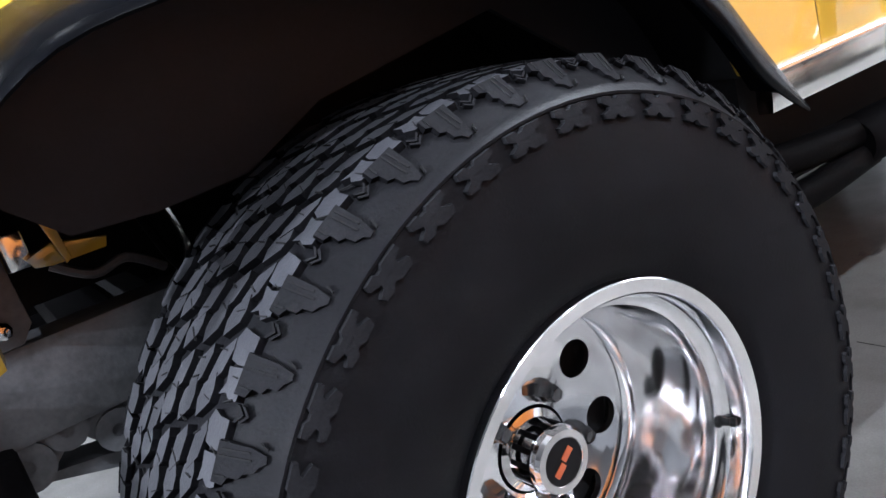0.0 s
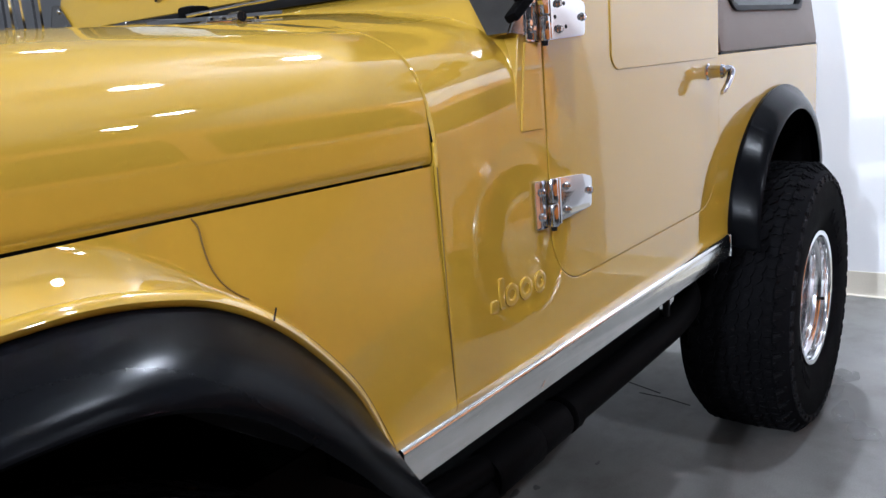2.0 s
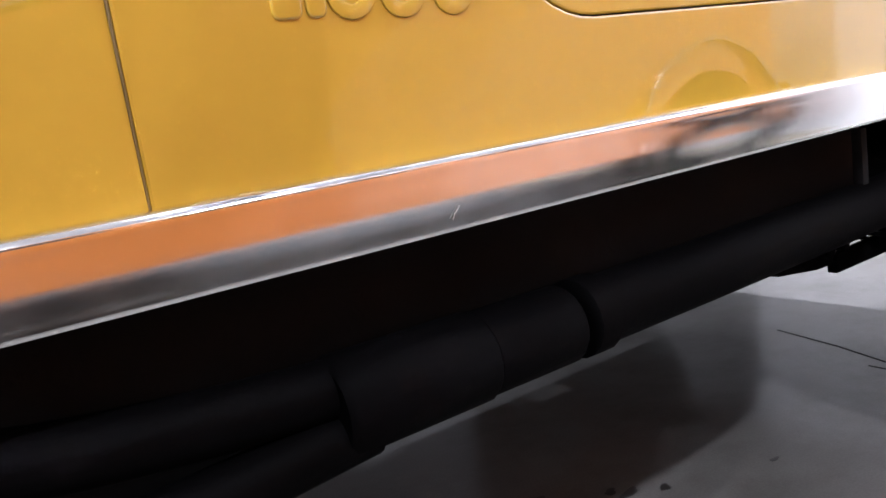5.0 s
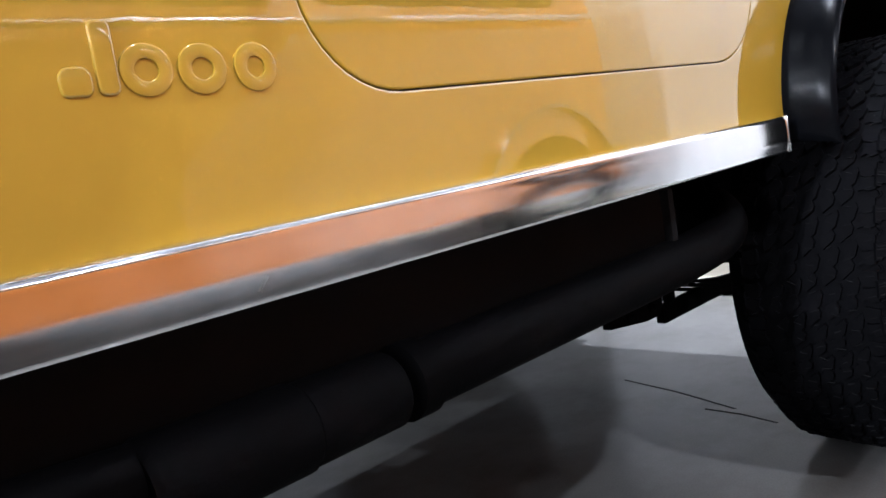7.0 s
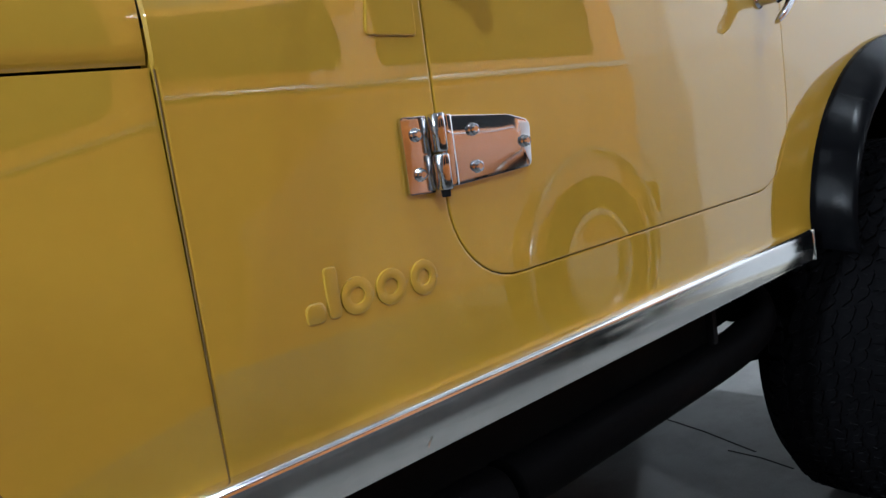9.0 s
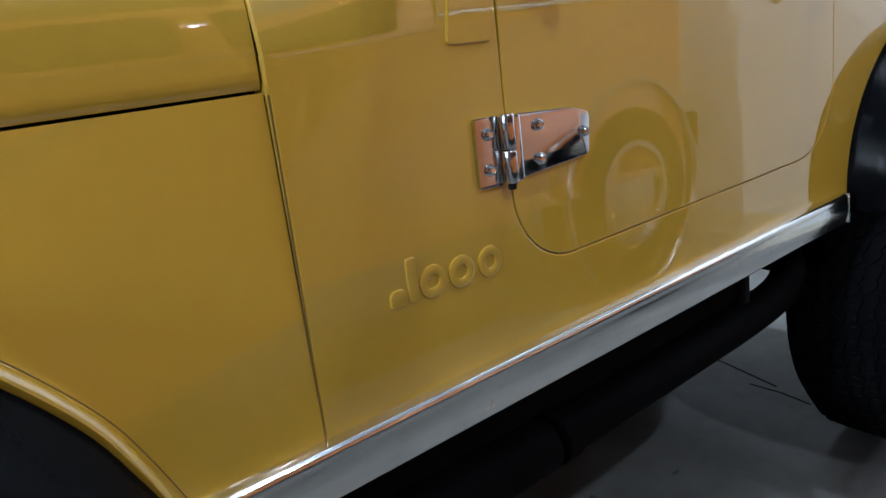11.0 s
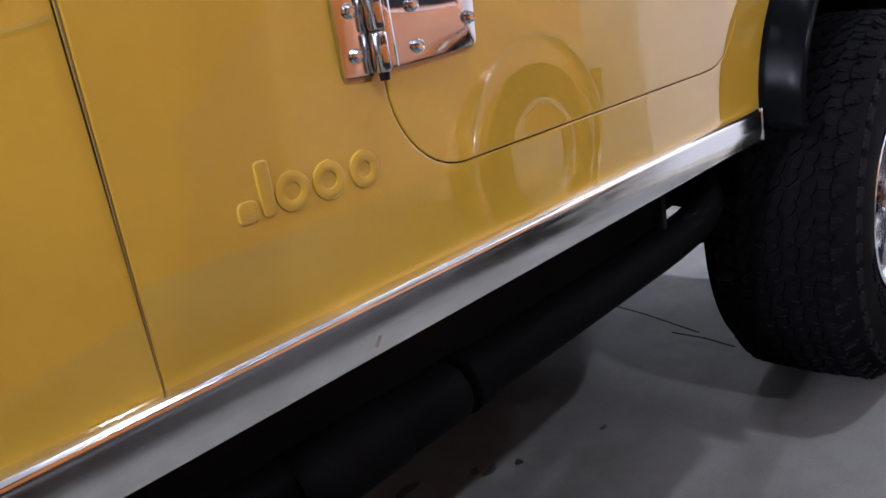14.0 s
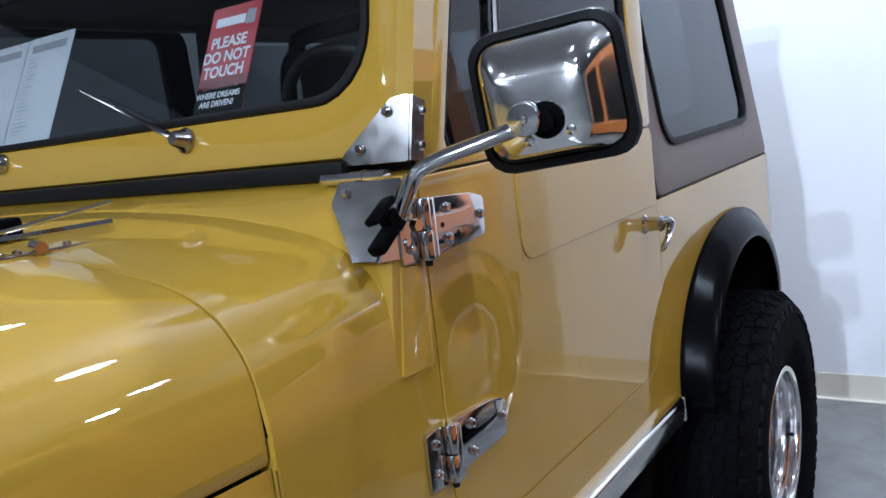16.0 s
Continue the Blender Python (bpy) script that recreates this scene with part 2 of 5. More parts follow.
def slab(outline, lo, hi, plane="xz", bev=0.0, segments=2):
    """A plate of any outline with its thickness across the plane."""
    bm = bmesh.new()
    a = [bm.verts.new(to3(p, plane, lo)) for p in outline]
    b = [bm.verts.new(to3(p, plane, hi)) for p in outline]
    fa, fb = bm.faces.new(a), bm.faces.new(b[::-1])
    n = len(outline)
    for i in range(n):
        bm.faces.new((a[i], b[i], b[(i + 1) % n], a[(i + 1) % n]))
    bmesh.ops.recalc_face_normals(bm, faces=bm.faces)
    if bev:
        edges = [e for f in (fa, fb) for e in f.edges]
        bmesh.ops.bevel(bm, geom=edges, offset=bev, segments=segments, affect="EDGES", profile=0.6)
    bmesh.ops.triangulate(bm, faces=[f for f in bm.faces if len(f.verts) > 4])
    return bm


def resampled(pts, n, closed=True):
    p = [Vector(q) for q in pts] + ([Vector(pts[0])] if closed else [])
    d = [0.0]
    for i in range(1, len(p)):
        d.append(d[-1] + (p[i] - p[i - 1]).length)
    out, k = [], 0
    for i in range(n):
        s = d[-1] * i / (n if closed else n - 1)
        while k < len(p) - 2 and d[k + 1] < s:
            k += 1
        f = 0 if d[k + 1] == d[k] else (s - d[k]) / (d[k + 1] - d[k])
        out.append(p[k].lerp(p[k + 1], min(1.0, f)))
    return out


def ring(outer, inner, lo, hi, plane="xz", n=72, bev=0.0):
    """A plate with a hole: two outlines that start at like corners and run the same way."""
    o, i = resampled(outer, n), resampled(inner, n)
    bm = bmesh.new()
    loops = [[bm.verts.new(to3(p, plane, h)) for p in c] for c, h in ((o, lo), (o, hi), (i, hi), (i, lo))]
    for k in range(4):
        a, b = loops[k], loops[(k + 1) % 4]
        for j in range(n):
            bm.faces.new((a[j], a[(j + 1) % n], b[(j + 1) % n], b[j]))
    bmesh.ops.recalc_face_normals(bm, faces=bm.faces)
    return bevelled(bm, bev, 2, 60)


def rounded(corners, steps=6):
    """Rounds (a, b, radius) corners of an outline."""
    out, n = [], len(corners)
    for i in range(n):
        p = Vector(corners[i][:2])
        r = corners[i][2] if len(corners[i]) > 2 else 0
        if r <= 0:
            out.append(tuple(p))
            continue
        u = (Vector(corners[i - 1][:2]) - p).normalized()
        w = (Vector(corners[(i + 1) % n][:2]) - p).normalized()
        half = max(0.05, math.acos(max(-1, min(1, u.dot(w)))) / 2)
        t = r / math.tan(half)
        a, c = p + u * t, p + w * t
        mid = p + (u + w).normalized() * (r / math.sin(half))
        a0 = math.atan2(a.y - mid.y, a.x - mid.x)
        a1 = math.atan2(c.y - mid.y, c.x - mid.x)
        da = (a1 - a0 + math.pi) % (2 * math.pi) - math.pi
        for k in range(steps + 1):
            g = a0 + da * k / steps
            out.append((mid.x + r * math.cos(g), mid.y + r * math.sin(g)))
    return out


def lathe(profile, n=64, centre=(0, 0, 0), axis="y", closed=False, caps=True):
    """Turns (radius, along) pairs round an axis."""
    bm = bmesh.new()
    rows = []
    for r, h in profile:
        row = []
        for k in range(n):
            a = 2 * math.pi * k / n
            c, s = r * math.cos(a), r * math.sin(a)
            p = {"y": (c, h, s), "z": (c, s, h), "x": (h, c, s)}[axis]
            row.append(bm.verts.new(Vector(p) + Vector(centre)))
        rows.append(row)
    m = len(rows)
    for i in range(m if closed else m - 1):
        a, b = rows[i], rows[(i + 1) % m]
        for k in range(n):
            bm.faces.new((a[k], a[(k + 1) % n], b[(k + 1) % n], b[k]))
    if caps and not closed:
        for row, r in ((rows[0], profile[0][0]), (rows[-1], profile[-1][0])):
            if r > 1e-6:
                bm.faces.new(row)
    bmesh.ops.remove_doubles(bm, verts=bm.verts, dist=1e-6)
    return bm


def sweep(path, radius, n=10, flat=1.0, bm=None, up=(0, 0, 1)):
    """A tube along points; radius: one number or one a point; flat squeezes it across."""
    bm = bm or bmesh.new()
    p = [Vector(q) for q in path]
    rad = radius if isinstance(radius, (list, tuple)) else [radius] * len(p)
    rows, side = [], None
    for i, q in enumerate(p):
        d = (p[min(i + 1, len(p) - 1)] - p[max(i - 1, 0)]).normalized()
        if side is None:
            ref = Vector(up) if abs(d.dot(Vector(up))) < 0.95 else Vector((0, 1, 0))
            side = d.cross(ref).normalized()
        else:
            side = (side - d * side.dot(d)).normalized()
        w = side.cross(d)
        rows.append([bm.verts.new(q + side * (math.cos(2 * math.pi * k / n) * rad[i]) + w * (math.sin(2 * math.pi * k / n) * rad[i] * flat)) for k in range(n)])
    for a, b in zip(rows, rows[1:]):
        for k in range(n):
            bm.faces.new((a[k], a[(k + 1) % n], b[(k + 1) % n], b[k]))
    bm.faces.new(rows[0][::-1])
    bm.faces.new(rows[-1])
    return bm


def loft(sections, closed=False, caps=False):
    """Faces between rows of points; closed: each row is a loop."""
    bm = bmesh.new()
    rows = [[bm.verts.new(p) for p in s] for s in sections]
    m = len(rows[0])
    for a, b in zip(rows, rows[1:]):
        for k in range(m if closed else m - 1):
            bm.faces.new((a[k], a[(k + 1) % m], b[(k + 1) % m], b[k]))
    if caps:
        bm.faces.new(rows[0][::-1])
        bm.faces.new(rows[-1])
    return bm


def curve_points(pts, per=6):
    """A smooth line through points (Catmull-Rom)."""
    p = [Vector(q) for q in pts]
    out = []
    for i in range(len(p) - 1):
        a, b, c, d = p[max(i - 1, 0)], p[i], p[i + 1], p[min(i + 2, len(p) - 1)]
        for k in range(per):
            t = k / per
            out.append(0.5 * ((2 * b) + (c - a) * t + (2 * a - 5 * b + 4 * c - d) * t * t + (3 * b - a - 3 * c + d) * t ** 3))
    return out + [p[-1]]


def interp(x, xs, ys):
    return float(np.interp(x, xs, ys))


# ---- the hall ----
WALL_X = 3.25
floor = part("floor", slab([(-18, -12), (WALL_X + 0.2, -12), (WALL_X + 0.2, 9), (-18, 9)], -0.2, 0.0, "xy"), M_CONCRETE, smooth=0)
tagged(floor, "sealed grey concrete showroom floor with faint stains", "floor", kind="structure")
# East wall's unseen end and upper part are grey to darken reflections.
for nm, b in (("wall_east", (WALL_X, WALL_X + 0.2, -12, 1.8, 0, 2.7)), ("wall_east_dark_end", (WALL_X, WALL_X + 0.2, 1.8, 9, 0, 2.7)), ("wall_east_dark_upper", (WALL_X, WALL_X + 0.2, -12, 9, 2.7, 5.2)), ("wall_west", (-18.2, -18, -12, 9, 0, 5.2)), ("wall_north", (-18, WALL_X, 9, 9.2, 0, 5.2)), ("wall_south", (-18, WALL_X, -12.2, -12, 0, 5.2))):
    tagged(part(nm, box(*b), M_WALL if nm == "wall_east" else M_GREY, smooth=0), "plain white painted showroom wall" if nm == "wall_east" else "plain grey unseen showroom wall", "wall", kind="structure")
tagged(part("ceiling", box(-18, WALL_X, -12, 9, 5.0, 5.2), M_CEIL, smooth=0), "grey painted showroom ceiling", "ceiling", kind="structure")
sec = [(0.0, 0.118), (-0.004, 0.118), (-0.006, 0.112), (-0.007, 0.02), (-0.013, 0.008), (-0.026, 0.003), (-0.026, 0.0005), (0.0, 0.0005)]
base = loft([[(WALL_X + a, y, b) for a, b in sec] for y in (-12, 1.8)], True, True)
tagged(part("baseboard", base, M_BASE, smooth=30), "beige rubber cove baseboard along white wall", "baseboard", kind="structure")

fixture = thing("ceiling_light", (LAMPS[0][0], LAMPS[0][1], 5.0), "unseen round high bay ceiling light with white reflector", "ceiling light", "showroom ceiling lights")
X0, Y0 = LAMPS[0]
part("reflector", lathe([(0.165, LAMP_Z - 0.05), (0.175, LAMP_Z - 0.05), (0.150, LAMP_Z + 0.02), (0.06, LAMP_Z + 0.05), (0.0, LAMP_Z + 0.05)], 32, (X0, Y0, 0), "z", caps=False), M_WHITE, fixture)
part("driver_box", lathe([(0.0, LAMP_Z + 0.05), (0.08, LAMP_Z + 0.05), (0.08, LAMP_Z + 0.16), (0.0, LAMP_Z + 0.17)], 20, (X0, Y0, 0), "z"), M_BLACK, fixture)
part("hanger", sweep([(X0, Y0, LAMP_Z + 0.16), (X0, Y0, 5.0)], 0.006, 6), M_BLACK, fixture)
# the added fill lamps get the same fixture
for x, y in LAMPS[1:] + SMALL:
    dx, dy = SHIFT.get((x, y), (0.0, 0.0))
    copy_thing(fixture, pose(x + dx, y + dy, 5.0))

# ---- the yellow off-road vehicle ----
W = 1.50          # width of the tub
MID = W / 2
AXLE_F, AXLE_R, AXLE_Z = -0.628, 1.747, 0.424
WHEEL_Y = -0.01
car = thing("off_road_vehicle", (0.6, MID, 0.0), "yellow two-door off-road vehicle with taupe hardtop and wide tyres", "car")


def both(p):
    """The mirror image across the vehicle's middle."""
    return [(x, W - y, z) for x, y, z in p]


# wheels: meshes made once round the origin, the outer face towards -y
def tyre_profile():
    half = [(0.204, -0.112), (0.212, -0.124), (0.228, -0.134), (0.255, -0.142), (0.29, -0.1472), (0.32, -0.1490), (0.345, -0.1488), (0.366, -0.1470), (0.380, -0.1448), (0.3868, -0.1435), (0.3880, -0.1455), (0.3905, -0.1455), (0.3925, -0.1415), (0.4000, -0.1330), (0.4085, -0.1225), (0.4160, -0.1120), (0.4195, -0.098), (0.4215, -0.05)]
    return half + [(r - 0.004 * max(0.0, -y - 0.06) / 0.08, -y * 1.16) for r, y in half[::-1]]


def ring_point(r, y, a):
    return Vector((r * math.cos(a), y, r * math.sin(a)))


def prism(bm, low, high):
    a, b = [bm.verts.new(p) for p in low], [bm.verts.new(p) for p in high]
    n = len(a)
    bm.faces.new(b)
    for i in range(n):
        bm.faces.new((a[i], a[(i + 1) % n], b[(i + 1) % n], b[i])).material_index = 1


PITCHES = 42


def tread_mesh():
    """Staggered rows of small blocks between zigzag grooves, and a row of wide notched blocks along each edge."""
    bm, rnd = bmesh.new(), random.Random(4)
    top, base_r = 0.4300, 0.4165
    n = 2 * PITCHES
    pitch = 2 * math.pi / n
    shapes = ([(-1.0, -0.85), (-0.25, -1.12), (1.0, -0.65), (1.02, 0.92), (0.3, 1.12), (-0.98, 0.62)],
              [(-1.0, -0.62), (0.3, -1.12), (0.98, -0.92), (1.0, 0.65), (-0.25, 1.12), (-1.02, 0.85)])
    for row, v0 in enumerate((-0.0655, -0.0355, -0.0015, 0.0325, 0.0665)):
        for k in range(n):
            odd = 1 if k % 2 else -1
            a0 = (k - 0.075 * odd + (0.0, 0.35, 0.7, 0.05, 0.4)[row]) * pitch          # blocks stand in pairs
            s, b, shape = pitch * 0.425, 0.0116, shapes[k % 2]
            v1 = v0 + 0.0036 * odd
            pts = [(a0 + s * (u + rnd.uniform(-0.05, 0.05)) + 0.30 * pitch * w, v1 + b * (w + rnd.uniform(-0.05, 0.05))) for u, w in shape]
            h = top - rnd.uniform(0, 0.0010) - 0.8 * max(0, abs(v0) - 0.01) ** 2
            prism(bm, [ring_point(base_r, v, a) for a, v in pts], [ring_point(h, v1 + (v - v1) * 0.97, a0 + (a - a0) * 0.97) for a, v in pts])
    pitch = 2 * math.pi / PITCHES
    for side in (-1, 1):
        for k in range(PITCHES):
            a0 = (k + (0.35 if side > 0 else 0)) * pitch
            for shape in ([(-0.46, 0.0850), (-0.30, 0.0800), (-0.05, 0.0838), (0.0, 0.0925), (-0.04, 0.1080), (-0.40, 0.1085), (-0.42, 0.096)],
                          [(0.03, 0.0838), (0.22, 0.0868), (0.40, 0.0815), (0.34, 0.0905), (0.41, 0.0975), (0.36, 0.1085), (0.0, 0.1080), (0.04, 0.0930)]):
                pts = [(u + rnd.uniform(-0.02, 0.02), v + rnd.uniform(-0.0012, 0.0012) * (v < 0.107)) for u, v in shape]
                prism(bm, [ring_point(base_r - 0.002, v * (-1 if side < 0 else 1.15), a0 + u * pitch) for u, v in pts], [ring_point(top - 0.0035 - 0.10 * (v - 0.078), v * (-1 if side < 0 else 1.15), a0 + u * pitch) for u, v in pts])
    return bm


def slope_point(side, a0, u, v, o):
    """A point on the sloping shoulder: v from the tread's edge (0) to the ring (1), o proud of it."""
    r, y = interp(v, (0, 1), (0.4262, 0.3915)), interp(v, (0, 1), (0.1085, 0.1425))
    return ring_point(r + o * 0.6 - (0.0 if side < 0 else 0.003), (y + o * 0.75) * (-1 if side < 0 else 1.15), a0 + u * 2 * math.pi / PITCHES)


def lug_mesh():
    """One raised stepped pad a pitch on the sloping shoulder, with a low chevron between the pads."""
    bm, rnd = bmesh.new(), random.Random(9)
    pad = [(-0.20, 0.0), (0.30, 0.0), (0.30, 0.18), (0.20, 0.24), (0.20, 0.40), (0.12, 0.46), (0.10, 0.62), (0.0, 0.68), (-0.06, 0.78), (-0.16, 0.76), (-0.20, 0.5)]
    for side in (-1, 1):
        for k in range(PITCHES):
            a0 = (k + (0.35 if side > 0 else 0)) * 2 * math.pi / PITCHES
            pts = [(u + rnd.uniform(-0.012, 0.012), v) for u, v in pad]
            prism(bm, [slope_point(side, a0, u, v, -0.005) for u, v in pts], [slope_point(side, a0, u * 0.95, v, 0.0022) for u, v in pts])
            for d in (0.0, 0.085):
                low = [(0.39, 0.10 + d), (0.49, 0.20 + d), (0.59, 0.10 + d), (0.59, 0.145 + d), (0.49, 0.245 + d), (0.39, 0.145 + d)]
                prism(bm, [slope_point(side, a0, u, v, -0.004) for u, v in low], [slope_point(side, a0, u, v, 0.0014) for u, v in low])
    return bm


def pad_cut_mesh():
    """Thin cuts across the shoulder pads."""
    bm = bmesh.new()
    for side in (-1, 1):
        for k in range(PITCHES):
            a0 = (k + (0.35 if side > 0 else 0)) * 2 * math.pi / PITCHES
            for u0, u1, v0, v1 in ((-0.02, -0.05, 0.03, 0.55), (0.20, 0.20, 0.03, 0.20), (-0.26, -0.22, 0.62, 0.76), (-0.10, -0.13, 0.05, 0.50)):
                c = [(u0 - 0.012, v0), (u0 + 0.012, v0), (u1 + 0.012, v1), (u1 - 0.012, v1)]
                prism(bm, [slope_point(side, a0, u, v, 0.0) for u, v in c], [slope_point(side, a0, u, v, 0.0032) for u, v in c])
    return bm


def mark_mesh(a0):
    """One raised notched block of the ring below the shoulder: two arms that cross."""
    bm, pitch = bmesh.new(), 2 * math.pi / PITCHES
    shape = [(-0.36, 0.3868), (-0.02, 0.3868), (0.03, 0.3838), (0.12, 0.3838), (0.17, 0.3868), (0.36, 0.3868), (0.37, 0.3815), (0.20, 0.3775), (0.22, 0.3745), (0.36, 0.3715), (0.33, 0.3670), (0.15, 0.3662), (0.04, 0.3700), (-0.08, 0.3662), (-0.34, 0.3668), (-0.38, 0.3722), (-0.20, 0.3772), (-0.22, 0.3800), (-0.37, 0.3825)]

    def yy(r):
        return -interp(r, (0.32, 0.345, 0.366, 0.380, 0.387), (0.149, 0.1488, 0.147, 0.1448, 0.1436))
    prism(bm, [ring_point(r, yy(r) + 0.002, a0 + u * pitch) for u, r in shape], [ring_point(r, yy(r) - 0.0052, a0 + u * pitch * 0.95) for u, r in shape])
    return bm


def sipe_mesh():
    """Short thin cuts across the tread blocks."""
    bm, rnd = bmesh.new(), random.Random(12)
    for v0 in (-0.097, -0.0655, -0.0355, -0.0015, 0.0325, 0.0665, 0.112):
        for k in range(88):
            a0 = 2 * math.pi * (k + rnd.uniform(0.2, 0.8)) / 88
            r = 0.4302 - (0.0032 + 0.10 * (abs(v0) - 0.078) if abs(v0) > 0.08 else 0.8 * max(0, abs(v0) - 0.01) ** 2)
            lean_v, h = rnd.uniform(-0.6, 0.6), rnd.uniform(0.004, 0.008)
            d = Vector((h * lean_v, h))
            n = Vector((-d.y, d.x)).normalized() * 0.0005
            pts = [d + n, d - n, -d - n, -d + n]
            prism(bm, [ring_point(r - 0.002, v0 + q.y, a0 + q.x / r) for q in pts], [ring_point(r, v0 + q.y, a0 + q.x / r) for q in pts])
    return bm


def letter_bars():
    """Raised bars where the moulded writing stands on the sidewall."""
    bm = bmesh.new()
    for start, count, step in ((62, 9, 6.2), (238, 8, 6.2)):
        for k in range(count):
            if k == 2 and count == 9 or k == 5:
                continue
            a0 = radians(start - k * step)
            h = radians(1.9)
            r0, r1 = 0.256, 0.290
            for u0, u1, q0, q1 in ((-1, -0.35, r0, r1), (0.35, 1, r0, r1), (-0.5, 0.5, r1 - 0.009, r1)):
                c = [(u0, q0), (u1, q0), (u1, q1), (u0, q1)]
                prism(bm, [ring_point(q, -interp(q, (0.255, 0.29), (0.142, 0.1472)) + 0.002, a0 + u * h) for u, q in c], [ring_point(q, -interp(q, (0.255, 0.29), (0.142, 0.1472)) - 0.0035, a0 + u * h) for u, q in c])
    return bm


def rim_profile():
    return [(0.190, 0.11), (0.205, 0.118), (0.213, 0.112), (0.206, 0.10), (0.19, 0.08), (0.18, 0.03), (0.196, -0.07), (0.2035, -0.100), (0.2125, -0.106), (0.2138, -0.114), (0.2130, -0.1195), (0.2118, -0.1205), (0.1985, -0.1190), (0.1965, -0.1165), (0.1955, -0.108), (0.1945, -0.092), (0.189, -0.086), (0.181, -0.083), (0.179, -0.077), (0.177, -0.05), (0.1765, 0.0), (0.1745, 0.030), (0.170, 0.041), (0.165, 0.0455), (0.160, 0.045)]


def disc_mesh():
    """The wheel centre: a dished plate with eight round holes."""
    bm, n = bmesh.new(), 8
    dish = lambda r: interp(r, (0.04, 0.06, 0.075, 0.10, 0.14, 0.153, 0.161), (0.031, 0.031, 0.036, 0.038, 0.036, 0.040, 0.045))
    for k in range(n):
        a0, h = 2 * math.pi * k / n + radians(-10), math.pi / n
        outer = []
        for i in range(8):
            outer.append((0.161, -h + 2 * h * i / 8))
        for i in range(6):
            outer.append((0.161 - 0.109 * i / 6, h))
        for i in range(4):
            outer.append((0.052, h - 2 * h * i / 4))
        for i in range(6):
            outer.append((0.052 + 0.109 * i / 6, -h))
        N = len(outer)
        rc, rh = 0.117, 0.0235
        rows = []
        for f in (0, 0.45, 0.8, 1.0, 1.02, 1.0):
            row = []
            for j, (r, a) in enumerate(outer):
                px, pz = r * math.cos(a), r * math.sin(a)
                d = Vector((px - rc, pz))
                c = Vector((rc, 0)) + d.normalized() * rh
                q = Vector((px, pz)).lerp(c, min(1.0, f))
                y = dish(q.length)
                if f == 1.02:
                    y += 0.006
                if f == 1.0 and len(rows) == 5:
                    y += 0.009
                row.append(bm.verts.new((q.x * math.cos(a0) - q.y * math.sin(a0), y, q.x * math.sin(a0) + q.y * math.cos(a0))))
            rows.append(row)
        for a, b in zip(rows, rows[1:]):
            for j in range(N):
                bm.faces.new((a[j], a[(j + 1) % N], b[(j + 1) % N], b[j]))
    bmesh.ops.remove_doubles(bm, verts=bm.verts, dist=1e-5)
    return bm


def hub_cap_mesh():
    prof = [(0.048, 0.002), (0.048, -0.005), (0.039, -0.008), (0.0385, -0.040), (0.040, -0.043), (0.040, -0.050), (0.036, -0.0545), (0.028, -0.055), (0.027, -0.0535), (0.0, -0.0535)]
    return lathe(prof, 40)


def finished(name, bm, material, smooth=40, flank=None):
    bmesh.ops.recalc_face_normals(bm, faces=bm.faces)
    me = bpy.data.meshes.new(name)
    bm.to_mesh(me)
    bm.free()
    me.polygons.foreach_set("use_smooth", [True] * len(me.polygons))
    me.set_sharp_from_angle(angle=radians(smooth))
    me.materials.append(material)
    if flank:
        me.materials.append(flank)
    return me


